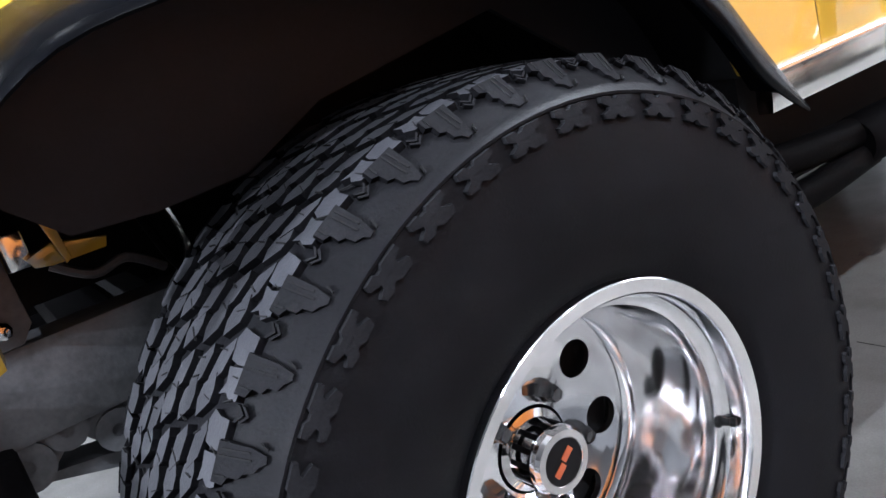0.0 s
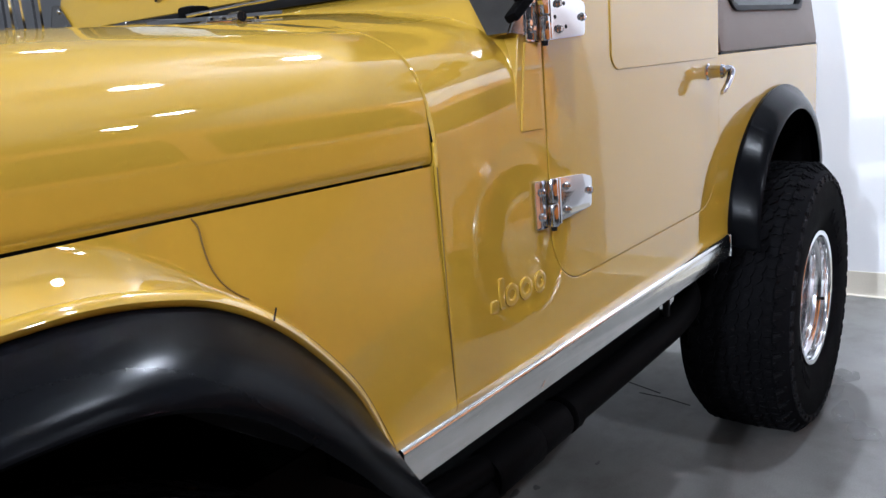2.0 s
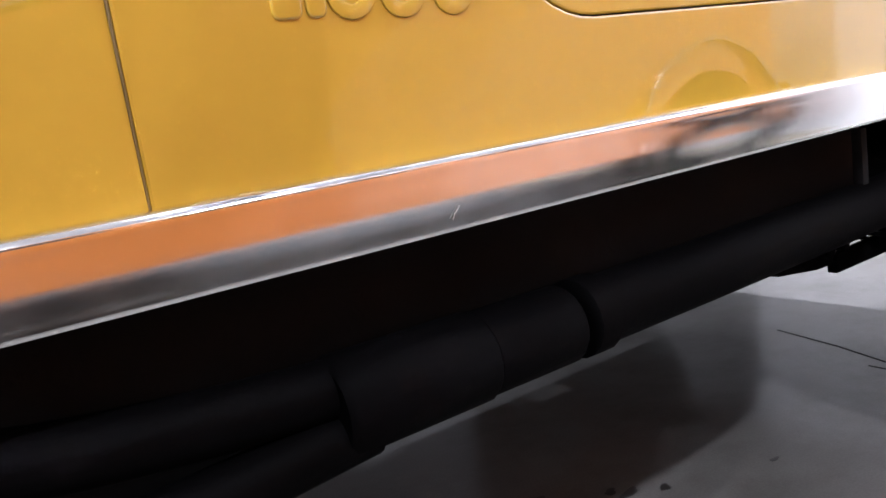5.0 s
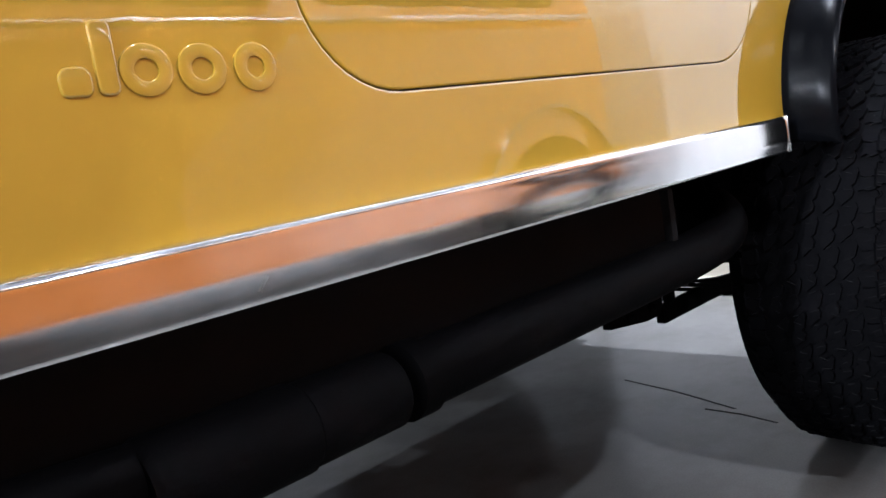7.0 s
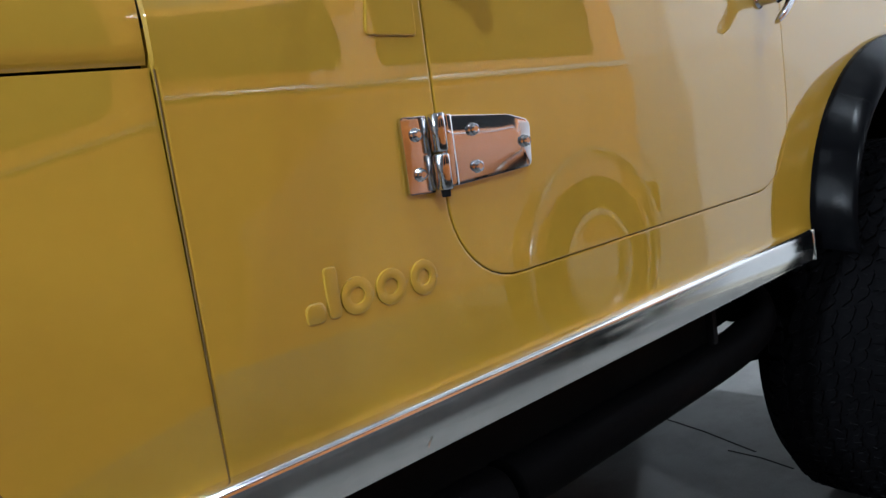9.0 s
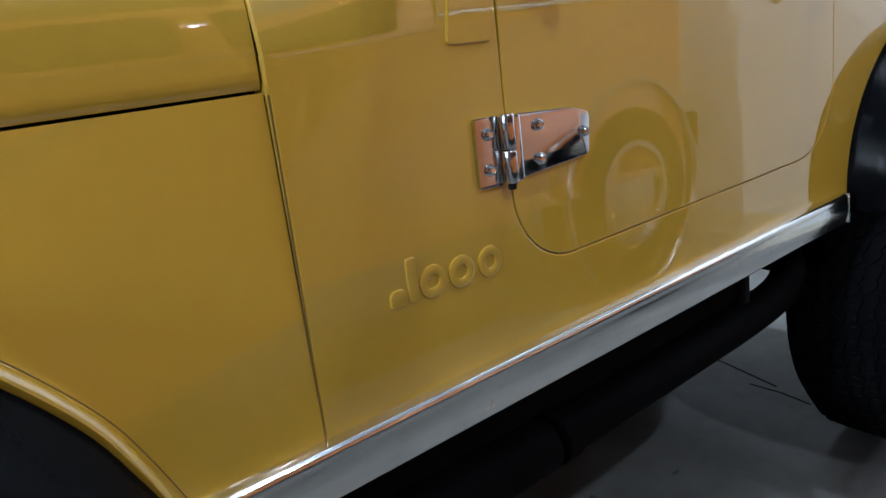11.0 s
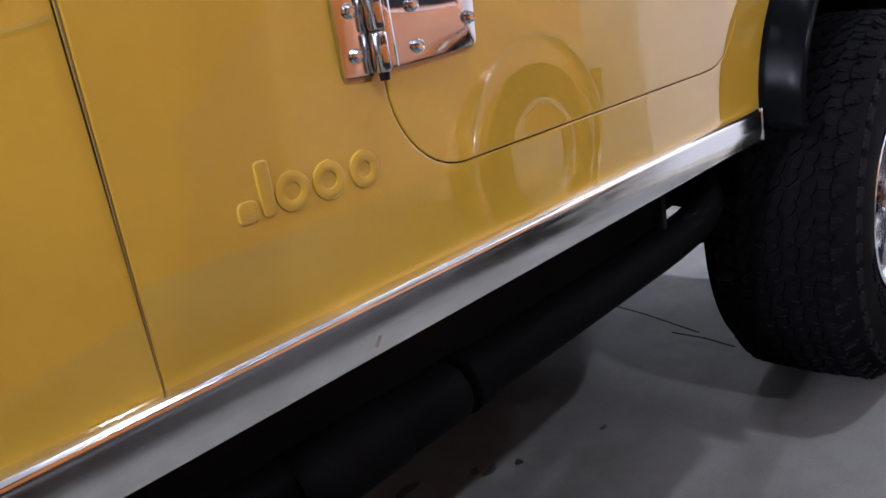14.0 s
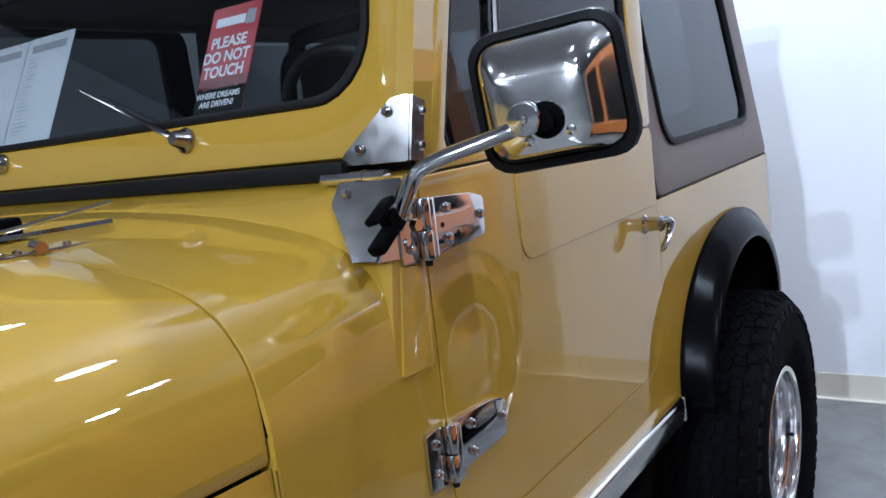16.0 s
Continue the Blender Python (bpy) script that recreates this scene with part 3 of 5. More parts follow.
flutes = bmesh.new()
for k in range(14):
    a = 2 * math.pi * k / 14
    box(-0.0032, 0.0032, -0.040, -0.010, 0.0375, 0.0392, 0.0, flutes, Matrix.Rotation(a, 4, "Y"))
badge = bmesh.new()
for u, v in ((-0.008, -0.007), (0.006, 0.007)):
    box(-0.0085, 0.0085, -0.0550, -0.0540, -0.0042, 0.0042, 0.0, badge, Matrix.Translation((u, 0, v)) @ Matrix.Rotation(radians(-35), 4, "Y"))
WHEEL = dict(
    # Lit front and shaded rear copies of one rubber; front tread also scuffed.
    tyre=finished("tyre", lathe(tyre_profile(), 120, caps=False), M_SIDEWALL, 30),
    shaded_tyre=finished("tyre", lathe(tyre_profile(), 120, caps=False), M_RUBBER, 30),
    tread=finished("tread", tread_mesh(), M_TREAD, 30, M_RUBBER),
    shaded_tread=finished("tread", tread_mesh(), M_RUBBER, 30),
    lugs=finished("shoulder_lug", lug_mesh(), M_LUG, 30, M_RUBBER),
    shaded_lugs=finished("shoulder_lug", lug_mesh(), M_RUBBER, 30),
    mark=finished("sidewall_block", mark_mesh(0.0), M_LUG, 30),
    pad_cut=finished("shoulder_cut", pad_cut_mesh(), M_MATT_DARK, 30),
    sipe=finished("sipe", sipe_mesh(), M_MATT_DARK, 30),
    bars=finished("moulded_bar", letter_bars(), M_RUBBER, 30),
    rim=finished("rim", lathe(rim_profile(), 96, caps=False), M_ALU, 32),
    disc=finished("centre_disc", disc_mesh(), M_ALU, 35),
    cap=finished("hub_cap", hub_cap_mesh(), M_CHROME, 35),
    flutes=finished("fluting", flutes, M_BLACK, 30),
    drum=finished("brake_drum", lathe([(0.0, 0.062), (0.150, 0.062), (0.155, 0.068), (0.155, 0.12), (0.0, 0.12)], 40), M_MATT_DARK, 30),
    face=finished("cap_face", lathe([(0.0268, -0.0525), (0.0268, -0.0540), (0.0, -0.0540)], 32), M_GASKET, 30),
    badge=finished("badge", badge, M_ORANGE_INK, 30),
    nut=finished("lug_nut", lathe([(0.0135, 0.0), (0.0135, -0.012), (0.011, -0.015), (0.0105, -0.026), (0.008, -0.031), (0.0, -0.0325)], 6), M_GUN, 30),
    valve=finished("valve_stem", lathe([(0.008, 0.0), (0.008, -0.005), (0.005, -0.008), (0.0045, -0.016), (0.0055, -0.017), (0.0055, -0.023), (0.0, -0.024)], 14), M_GASKET, 40),
)


def wheel(x, y, turn, spin, valve_angle, rim_out=0.0):
    at = (x, y, AXLE_Z)
    m = pose(x, y, AXLE_Z, 0, 0, turn) @ Matrix.Rotation(radians(spin), 4, "Y")

    def put(key, parent, local=None, label=""):
        ob = new(WHEEL[key].name, WHEEL[key])
        ob.parent = parent
        ob.matrix_parent_inverse = WORLD_OF[parent.name].inverted()
        ob.matrix_basis = m @ (local or Matrix())
        WORLD_OF[ob.name] = ob.matrix_basis.copy()
        if label:
            ob["label"] = label
        return ob

    # Rear wheels take the copies darkened for shade under the flares.
    tyre = put("tyre" if x < 0 else "shaded_tyre", car, label="wide black all-terrain tyre")
    tread = put("tread" if x < 0 else "shaded_tread", tyre, label="scuffed grey tread blocks" if x < 0 else "tread blocks in shaded black rubber")
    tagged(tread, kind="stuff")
    tagged(put("lugs" if x < 0 else "shaded_lugs", tyre, label="stepped lugs round the tyre shoulder"), kind="stuff")
    for k in range(PITCHES):
        put("mark", tyre, Matrix.Rotation(-2 * math.pi * (k + 0.2) / PITCHES, 4, "Y"))
    tagged(put("pad_cut", tyre), kind="stuff")
    tagged(put("sipe", tyre), kind="stuff")
    if x > 0:
        tagged(put("bars", tyre, label="raised moulded bars on the sidewall"), kind="stuff")
    m = m @ Matrix.Translation((0, -rim_out, 0))
    rim = put("rim", car, label="deep-dish polished aluminium rim")
    put("disc", rim)
    put("drum", rim)
    cap = put("cap", rim, Matrix.Translation((0, 0.034, 0)), "chrome fluted hub cap")
    put("flutes", rim, Matrix.Translation((0, 0.034, 0)))
    put("face", rim, Matrix.Translation((0, 0.034, 0)))
    put("badge", rim, Matrix.Translation((0, 0.034, 0)))
    for k in range(5):
        a = 2 * math.pi * k / 5 + radians(60)
        put("nut", rim, Matrix.Translation((0.068 * math.cos(a), 0.036, 0.068 * math.sin(a))))
    a = radians(valve_angle)
    put("valve", rim, Matrix.Translation((0.184 * math.cos(a), -0.080, 0.184 * math.sin(a))) @ Matrix.Rotation(radians(-24), 4, Vector((math.sin(a), 0, -math.cos(a)))))


wheel(AXLE_F, WHEEL_Y + 0.0045, 2.6, 0, -10, 0.016)
wheel(AXLE_R, WHEEL_Y + 0.017, 0, 0, -17, 0.013)
wheel(AXLE_F, W - WHEEL_Y, 180, 30, 40)
wheel(AXLE_R, W - WHEEL_Y, 180, 80, 130)

# tub side with door opening and wheel arch, the same on the far side
ARCH = [(1.765 - 0.495 * math.cos(math.pi * k / 24), 0.70 + 0.378 * math.sin(math.pi * k / 24)) for k in range(25)]
DOOR_LOW = rounded([(1.196, 1.40, 0), (1.196, 0.829, 0.145), (0.309, 0.828, 0.105), (0.309, 1.40, 0)], 10)
TUB = [(0.001, 0.70)] + ARCH + [(2.262, 0.70), (2.262, 0.72), (2.262, 1.2), (1.196, 1.2)] + [p for p in DOOR_LOW if p[1] < 1.2] + [(0.309, 1.362), (0.302, 1.362), (0.236, 1.262), (0.224, 1.20), (0.215, 1.125), (0.001, 1.125)]
for y0, y1 in ((0.0, 0.028), (W - 0.028, W)):
    part("tub_side", slab(TUB, y0, y1, "xz", 0.0025), M_YELLOW, car, smooth=0)
part("tub_tail", box(2.236, 2.26, 0.06, W - 0.06, 0.70, 1.2, 0.008), M_YELLOW, car)
# Near-black sheets that put the tub's inner shade into their colour.
part("tail_shade", box(2.19, 2.228, 0.029, W - 0.029, 0.52, 1.19), M_MATT_DARK, car)
part("tub_floor", box(0.0, 2.23, 0.03, W - 0.03, 0.70, 0.715), M_MATT_DARK, car)
part("inner_well", box(1.20, 2.20, 0.32, 0.33, 0.56, 1.09), M_MATT_DARK, car)
part("firewall", box(0.002, 0.02, 0.06, W - 0.06, 0.70, 1.19), M_MATT_DARK, car)

# pressed panels in the cowl side and embossed shapes behind the seam
PRESS = rounded([(0.226, 1.113, 0.006), (0.296, 1.111, 0.006), (0.299, 1.253, 0.006), (0.250, 1.254, 0.006)], 4)
part("pressed_panel", slab(PRESS, -0.0030, 0.002, "xz", 0.0024, 3), M_YELLOW, car, smooth=0)


def emboss(outer, inner=None):
    if inner:
        return ring(outer, inner, -0.0024, 0.002, "xz", 40, 0.0021)
    return slab(outer, -0.0024, 0.002, "xz", 0.0021, 3)


def oval(cx, cz, rx, rz, n=28):
    return [(cx + rx * math.cos(2 * math.pi * k / n), cz + rz * math.sin(2 * math.pi * k / n)) for k in range(n)]


emblem = part("raised_emblem", emboss(rounded([(0.131, 0.842, 0.006), (0.147, 0.842, 0.006), (0.147, 0.894, 0.005), (0.131, 0.894, 0.005)], 4)), M_YELLOW, car, "plain raised shapes pressed in yellow panel")
part("raised_shape", emboss(rounded([(0.105, 0.842, 0.006), (0.128, 0.842, 0.006), (0.128, 0.863, 0.008), (0.105, 0.863, 0.008)], 4)), M_YELLOW, emblem)
part("raised_shape", emboss(oval(0.168, 0.8585, 0.0205, 0.0195), oval(0.168, 0.8585, 0.009, 0.008)), M_YELLOW, emblem)
part("raised_shape", emboss(oval(0.2125, 0.8575, 0.0205, 0.0195), oval(0.2125, 0.8575, 0.009, 0.008)), M_YELLOW, emblem)
part("raised_shape", emboss(oval(0.259, 0.857, 0.0195, 0.0195), oval(0.259, 0.857, 0.008, 0.008)), M_YELLOW, emblem)

# door
def door(y0, y1, sign):
    gap = 0.0012
    low = [(min(max(x, 0.309 + gap), 1.196 - gap), max(z, 0.828 + gap)) for x, z in rounded([(1.196 - gap, 1.362, 0.02), (1.196 - gap, 0.829 + gap, 0.143), (0.309 + gap, 0.828 + gap, 0.103), (0.309 + gap, 1.362, 0.006)], 10)]
    d = part("door", slab(low, y0, y1, "xz", 0.002), M_YELLOW, car, "closed yellow steel door", smooth=0)
    return d


near_door = door(-0.001, 0.03, -1)
far_door = door(W - 0.03, W + 0.001, 1)
raised = rounded([(0.567, 1.352, 0.01), (0.567, 1.193, 0.034), (1.182, 1.193, 0.005), (1.182, 1.352, 0.01)], 6)
part("door_panel", slab(raised, -0.0034, 0.003, "xz", 0.0023, 3), M_YELLOW, near_door, smooth=0)
# upright frame of the door glass, leaning with the windscreen
f_out = rounded([(0.345, 1.365, 0), (1.205, 1.365, 0), (1.195, 1.806, 0.05), (0.478, 1.806, 0.05)], 6)
f_in = rounded([(0.385, 1.380, 0.02), (1.118, 1.380, 0.02), (1.110, 1.785, 0.04), (0.500, 1.785, 0.05)], 6)
# Near frame yellow with smoked glass, far frame black with paler glass.
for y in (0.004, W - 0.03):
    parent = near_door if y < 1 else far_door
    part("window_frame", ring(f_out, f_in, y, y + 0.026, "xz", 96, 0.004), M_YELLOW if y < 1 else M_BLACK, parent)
    part("window_seal", ring([(Vector(p) * 1.0)[:] for p in f_in], [(0.75 + (p[0] - 0.75) * 0.965, 1.58 + (p[1] - 1.58) * 0.94) for p in f_in], y + 0.004, y + 0.022, "xz", 96, 0.003), M_GASKET, parent)
    part("window_glass", slab(f_in, y + 0.012, y + 0.015, "xz"), M_TINT if y < 0.5 else M_PALE, parent).visible_shadow = False
part("vent_bar", sweep([(0.545, 0.006, 1.385), (0.600, 0.006, 1.78)], 0.007, 8), M_CHROME, near_door)

# hinges
def bolt(x, z, y, parent, r=0.0062):
    b = part("bolt", lathe([(r * 1.25, 0.0), (r * 1.25, -0.0016), (r, -0.0028), (r, -0.006), (r * 0.7, -0.0074), (r * 0.55, -0.0066), (0.0, -0.0066)], 10, (x, y, z)), M_CHROME, parent)
    return b


def door_hinge(zc, name):
    """Two polished leaves and a split barrel; zc: height of the upper bolts."""
    d = zc - 1.008
    h = part(name, slab(rounded([(0.252, 0.946 + d, 0.004), (0.290, 0.944 + d, 0.003), (0.290, 1.027 + d, 0.003), (0.252, 1.028 + d, 0.004)], 4), -0.0065, -0.0005, "xz", 0.0012), M_CHROME, car, "polished stainless door hinge with bolts")
    part("leaf", slab(rounded([(0.306, 0.946 + d, 0.003), (0.452, 0.953 + d, 0.009), (0.457, 1.008 + d, 0.010), (0.420, 1.018 + d, 0.02), (0.306, 1.026 + d, 0.003)], 5), -0.0075, -0.0012, "xz", 0.0014), M_CHROME, h)
    for z0, z1 in ((0.946, 0.985), (0.987, 1.028)):
        part("barrel", lathe([(0.0, z0 + d), (0.0085, z0 + d), (0.0098, z0 + d + 0.002), (0.0098, z1 + d - 0.002), (0.0085, z1 + d), (0.0, z1 + d)], 18, (0.298, -0.0125, 0), "z"), M_CHROME, h)
    part("barrel_strap", box(0.299, 0.312, -0.0222, -0.006, 0.948 + d, 1.026 + d, 0.003), M_CHROME, h)
    part("pin_end", lathe([(0.0, 0.938 + d), (0.005, 0.938 + d), (0.0058, 0.946 + d), (0.0, 0.946 + d)], 12, (0.298, -0.0125, 0), "z"), M_GASKET, h)
    for x, z in ((0.270, 1.008), (0.269, 0.966), (0.356, 1.006), (0.356, 0.964), (0.443, 0.984)):
        bolt(x, z + d, -0.006 if x < 0.3 else -0.007, h)
    return h


door_hinge(1.008, "lower_hinge")
up = door_hinge(1.316, "upper_hinge")
for x, z in ((0.378, 1.314), (0.345, 1.292), (0.382, 1.276)):
    part("hinge_hole", lathe([(0.0035, -0.0078), (0.0035, -0.0083), (0.0, -0.0083)], 10, (x, 0, z)), M_GASKET, up)

# door handle: round boss and hanging lever
hd = part("door_handle", lathe([(0.020, 0.0), (0.020, -0.004), (0.016, -0.008), (0.015, -0.032), (0.017, -0.037), (0.014, -0.043), (0.0, -0.044)], 24, (1.109, 0, 1.162)), M_CHROME, near_door, "chrome lever door handle")
part("lever", sweep(curve_points([(1.100, -0.040, 1.165), (1.121, -0.049, 1.168), (1.125, -0.053, 1.157), (1.100, -0.054, 1.134), (1.066, -0.051, 1.112)], 5), [0.012] * 6 + [0.012] * 6 + [0.011] * 6 + [0.010, 0.008, 0.006], 12, 0.6), M_CHROME, hd)
part("lock", lathe([(0.008, -0.043), (0.008, -0.046), (0.0, -0.0465)], 16, (1.109, 0, 1.162)), M_STEEL, hd)

# polished trim under the doors
SILL = [(0.004, 0.733), (-0.012, 0.733), (-0.0168, 0.7318), (-0.0195, 0.7290), (-0.0205, 0.7255), (-0.0202, 0.7225), (-0.0205, 0.716), (-0.0209, 0.703), (-0.0204, 0.690), (-0.0192, 0.681), (-0.0189, 0.678), (-0.0188, 0.6762), (-0.0178, 0.6745), (-0.010, 0.6735), (0.004, 0.6735)]
for s in (1, -1):
    xs = [-0.152 + (1.227 + 0.152) * k / 24 for k in range(25)]
    secs = [[(x, y if s > 0 else W - y, z) for y, z in SILL] for x in xs]
    t = part("sill_trim", loft(secs, True, True), M_STEEL, car, "polished stainless sill trim with a small scratch")
    part("trim_fold", box(1.2235, 1.2295, -0.0225 if s > 0 else W + 0.004, -0.004 if s > 0 else W + 0.0225, 0.674, 0.7335, 0.002), M_STEEL, t)
part("scratch", sweep([(0.214, -0.0216, 0.684), (0.217, -0.0216, 0.689), (0.222, -0.0217, 0.694)], 0.0005, 5), M_BRUSHED, t)

# front wing: side skin from the bonnet line down to the wheel arch
P_ARCH = [(-1.075, 0.84), (-1.055, 0.91), (-1.015, 0.975), (-0.95, 1.006), (-0.85, 1.013), (-0.745, 1.019), (-0.70, 1.030), (-0.62, 1.034), (-0.54, 1.033), (-0.472, 1.022), (-0.41, 1.003), (-0.345, 0.965), (-0.285, 0.912), (-0.225, 0.842), (-0.192, 0.783), (-0.164, 0.722)]
Q_ARCH = [(-1.085, 0.79), (-1.075, 0.85), (-1.04, 0.912), (-0.97, 0.957), (-0.87, 0.974), (-0.765, 0.980), (-0.70, 0.981), (-0.62, 0.980), (-0.555, 0.972), (-0.50, 0.954), (-0.44, 0.918), (-0.375, 0.862), (-0.32, 0.808), (-0.265, 0.750), (-0.215, 0.712), (-0.168, 0.682)]
HOOD_Z = 1.095


def taper(x):
    return 0.008 + 0.085 * max(0.0, -x)


def wing_y(x, s):
    """Side skin: a plain leaning panel that rolls out to the arch edge, more broadly ahead of the joint."""
    h = HOOD_Z - (interp(x, px, pz) if x < -0.15 else 0.722)
    plane = taper(x) * (1 - h * s / 0.373)
    f = max(0.0, min(1.0, (-x - 0.37) / 0.14))
    broad = 0.034 + 0.034 * f * f * (3 - 2 * f)
    w = max(0.0, 1 - h * (1 - s) / broad) ** 1.7
    return plane * (1 - w) + (-0.004 if x < -0.15 else 0.0) * w


px, pz = [p[0] for p in P_ARCH], [p[1] for p in P_ARCH]
for side in (1, -1):
    xs = [-1.055 + (1.0543) * k / 70 for k in range(71)]
    secs = []
    for x in xs:
        zb = interp(x, px, pz) if x < -0.15 else 0.722
        col = []
        for k in range(23):
            s = 1 - (1 - k / 22) ** 1.6
            col.append((x, wing_y(x, s), HOOD_Z - 0.003 + (zb - HOOD_Z + 0.003) * s))
        col += [(x, col[-1][1] + 0.02, col[-1][2] + 0.004)]
        top_in = [(x, col[0][1] + 0.012, HOOD_Z - 0.008), (x, col[0][1] + 0.002, HOOD_Z - 0.004)]
        secs.append(top_in + col)
    if side < 0:
        secs = [both(s) for s in secs]
    wing = part("front_wing", loft(secs), M_YELLOW, car)
    lip = curve_points([(x + 0.000, -0.006, z + 0.010) for x, z in P_ARCH[6:]], 5)
    part("arch_lip", sweep(lip if side > 0 else both(lip), [0.0125] * (len(lip) - 6) + [0.012, 0.011, 0.010, 0.0085, 0.007, 0.005], 10, 0.75), M_YELLOW, wing)
    inner = [(x, 0.05 if side > 0 else W - 0.05, z + 0.005) for x, z in P_ARCH]
    part("wheel_house", loft([[(x, y + (0.5 if side > 0 else -0.5), z + 0.002) for x, y, z in inner], [(x, 0.004 if side > 0 else W - 0.004, z) for x, y, z in inner]]), M_MATT_DARK, wing)
for s in (1, -1):
    def Y(y):
        return y if s > 0 else W - y
    apron = [(-1.06, 0.89), (-1.02, 0.85), (-0.98, 0.812), (-0.90, 0.806), (-0.80, 0.812), (-0.70, 0.86), (-0.45, 0.90), (-0.20, 0.72), (-0.145, 0.72), (-0.23, 0.85), (-0.34, 0.965), (-0.47, 1.02), (-0.62, 1.032), (-0.85, 1.012), (-0.95, 1.004), (-1.02, 0.97)]
    part("splash_apron", slab(apron, min(Y(0.125), Y(0.135)), max(Y(0.125), Y(0.135)), "xz"), M_APRON, car)
    part("inner_wing", box(-1.06, 0.0, min(Y(0.46), Y(0.47)), max(Y(0.46), Y(0.47)), 0.70, 1.12), M_MATT_DARK, car)
    part("bulkhead", box(-0.155, -0.14, min(Y(0.03), Y(0.46)), max(Y(0.03), Y(0.46)), 0.66, 1.09), M_MATT_DARK, car)
    # Dark sheet added behind the sill to keep the underbody in shade.
    part("skirt_shade", box(-0.32, 1.10, min(Y(0.13), Y(0.14)), max(Y(0.13), Y(0.14)), 0.50, 0.71), M_MATT_DARK, car)
# thin joint between the two wing pressings
joint = []
for x, z in ((-0.384, 1.091), (-0.378, 1.080), (-0.377, 1.058), (-0.373, 1.036), (-0.362, 1.014), (-0.346, 0.998), (-0.334, 0.990)):
    zb = interp(x, px, pz)
    joint.append((x, wing_y(x, (HOOD_Z - z) / (HOOD_Z - zb)) - 0.0004, z))
part("panel_joint", sweep(curve_points(joint, 5), 0.0009, 6), M_JOINT, car)
part("panel_joint", sweep([(-0.334, -0.018, 0.985), (-0.341, -0.020, 0.972)], 0.0012, 6), M_GASKET, car)
arch_line = curve_points([(x + 0.018 * n_x, -0.0045 + 0.0, z + 0.018 * n_z) for (x, z), n_x, n_z in zip(P_ARCH[11:], (0.75, 0.82, 0.86, 0.88, 0.95), (0.66, 0.57, 0.5, 0.47, 0.3))], 5)
part("panel_joint", sweep(arch_line, 0.0008, 6), M_JOINT, car)
part("panel_joint", sweep([(0.0002, 0.0012, 0.728), (0.0002, 0.0012, 1.09)], 0.0010, 6), M_JOINT, car)

# wheel arch flares
def flare(P, Q, qy, name="arch_flare", side=1):
    p2, q2 = curve_points([(x, 0, z) for x, z in P], 4), curve_points([(x, 0, z) for x, z in Q], 4)
    qs = curve_points([(v, 0, 0) for v in qy], 4)
    secs = []
    for a, b, c in zip(p2, q2, qs):
        d = a - b
        y = c.x
        sec = [(a.x, 0.001, a.z), (a.x + d.x * 0.06, -0.008, a.z + d.z * 0.06), (a.x + d.x * 0.02, -0.014, a.z + d.z * 0.02), (a.x - d.x * 0.14, y * 0.30, a.z - d.z * 0.14), (a.x - d.x * 0.36, y * 0.62, a.z - d.z * 0.36), (a.x - d.x * 0.66, y * 0.88, a.z - d.z * 0.66), (b.x + d.x * 0.1, y * 0.985, b.z + d.z * 0.1), (b.x, y, b.z), (b.x - d.x * 0.06, y * 0.98, b.z - d.z * 0.06),
               (b.x - d.x * 0.05, y * 0.93, b.z - d.z * 0.05), (a.x - d.x * 0.72, y * 0.80, a.z - d.z * 0.72), (a.x - d.x * 0.45, y * 0.5, a.z - d.z * 0.45), (a.x - d.x * 0.3, 0.001, a.z - d.z * 0.3)]
        secs.append(sec if side > 0 else both(sec))
    return part(name, loft(secs, True, True), M_FLARE, car, "black plastic wheel arch flare")


QY_F = [-0.06, -0.085, -0.105, -0.118, -0.12, -0.12, -0.12, -0.12, -0.12, -0.12, -0.118, -0.115, -0.11, -0.10, -0.092, -0.082]
RP = [(1.765 - 0.503 * math.cos(radians(-6 + 192 * k / 15)), 0.728 + 0.358 * math.sin(radians(-6 + 192 * k / 15))) for k in range(16)]
RQ = [(1.696 - 0.422 * math.cos(radians(-8 + 196 * k / 15)), 0.718 + 0.305 * math.sin(radians(-8 + 196 * k / 15))) for k in range(16)]
QY_R = [-0.083, -0.083, -0.083, -0.083, -0.082, -0.081, -0.079, -0.077, -0.074, -0.070, -0.066, -0.062, -0.058, -0.055, -0.051, -0.048]
for s in (1, -1):
    flare(P_ARCH, Q_ARCH, QY_F, side=s)
    flare(RP, RQ, QY_R, side=s)
    y0, y1 = (0.03, 0.30) if s > 0 else (W - 0.30, W - 0.03)
    part("wheel_house", loft([[(1.765 + (x - 1.765) * 0.994, y, z - 0.003) for x, z in ARCH] for y in ((-0.001 if s > 0 else y0), (y1 if s > 0 else W + 0.001))]), M_MATT_DARK, car)

# side marker lamp on the wing
mk = part("marker_lamp", slab(rounded([(-0.922, 1.026, 0.006), (-0.762, 1.029, 0.006), (-0.765, 1.060, 0.006), (-0.922, 1.056, 0.006)], 4), -0.026, 0.03, "xz", 0.004, 3), M_AMBER, car, "amber rectangular side marker lamp")
part("bulb", lathe([(0.0135, -0.025), (0.0135, -0.0266), (0.011, -0.0272), (0.0, -0.0266)], 20, (-0.884, 0, 1.0415)), M_BULB, mk, "dark round bulb behind amber lens")
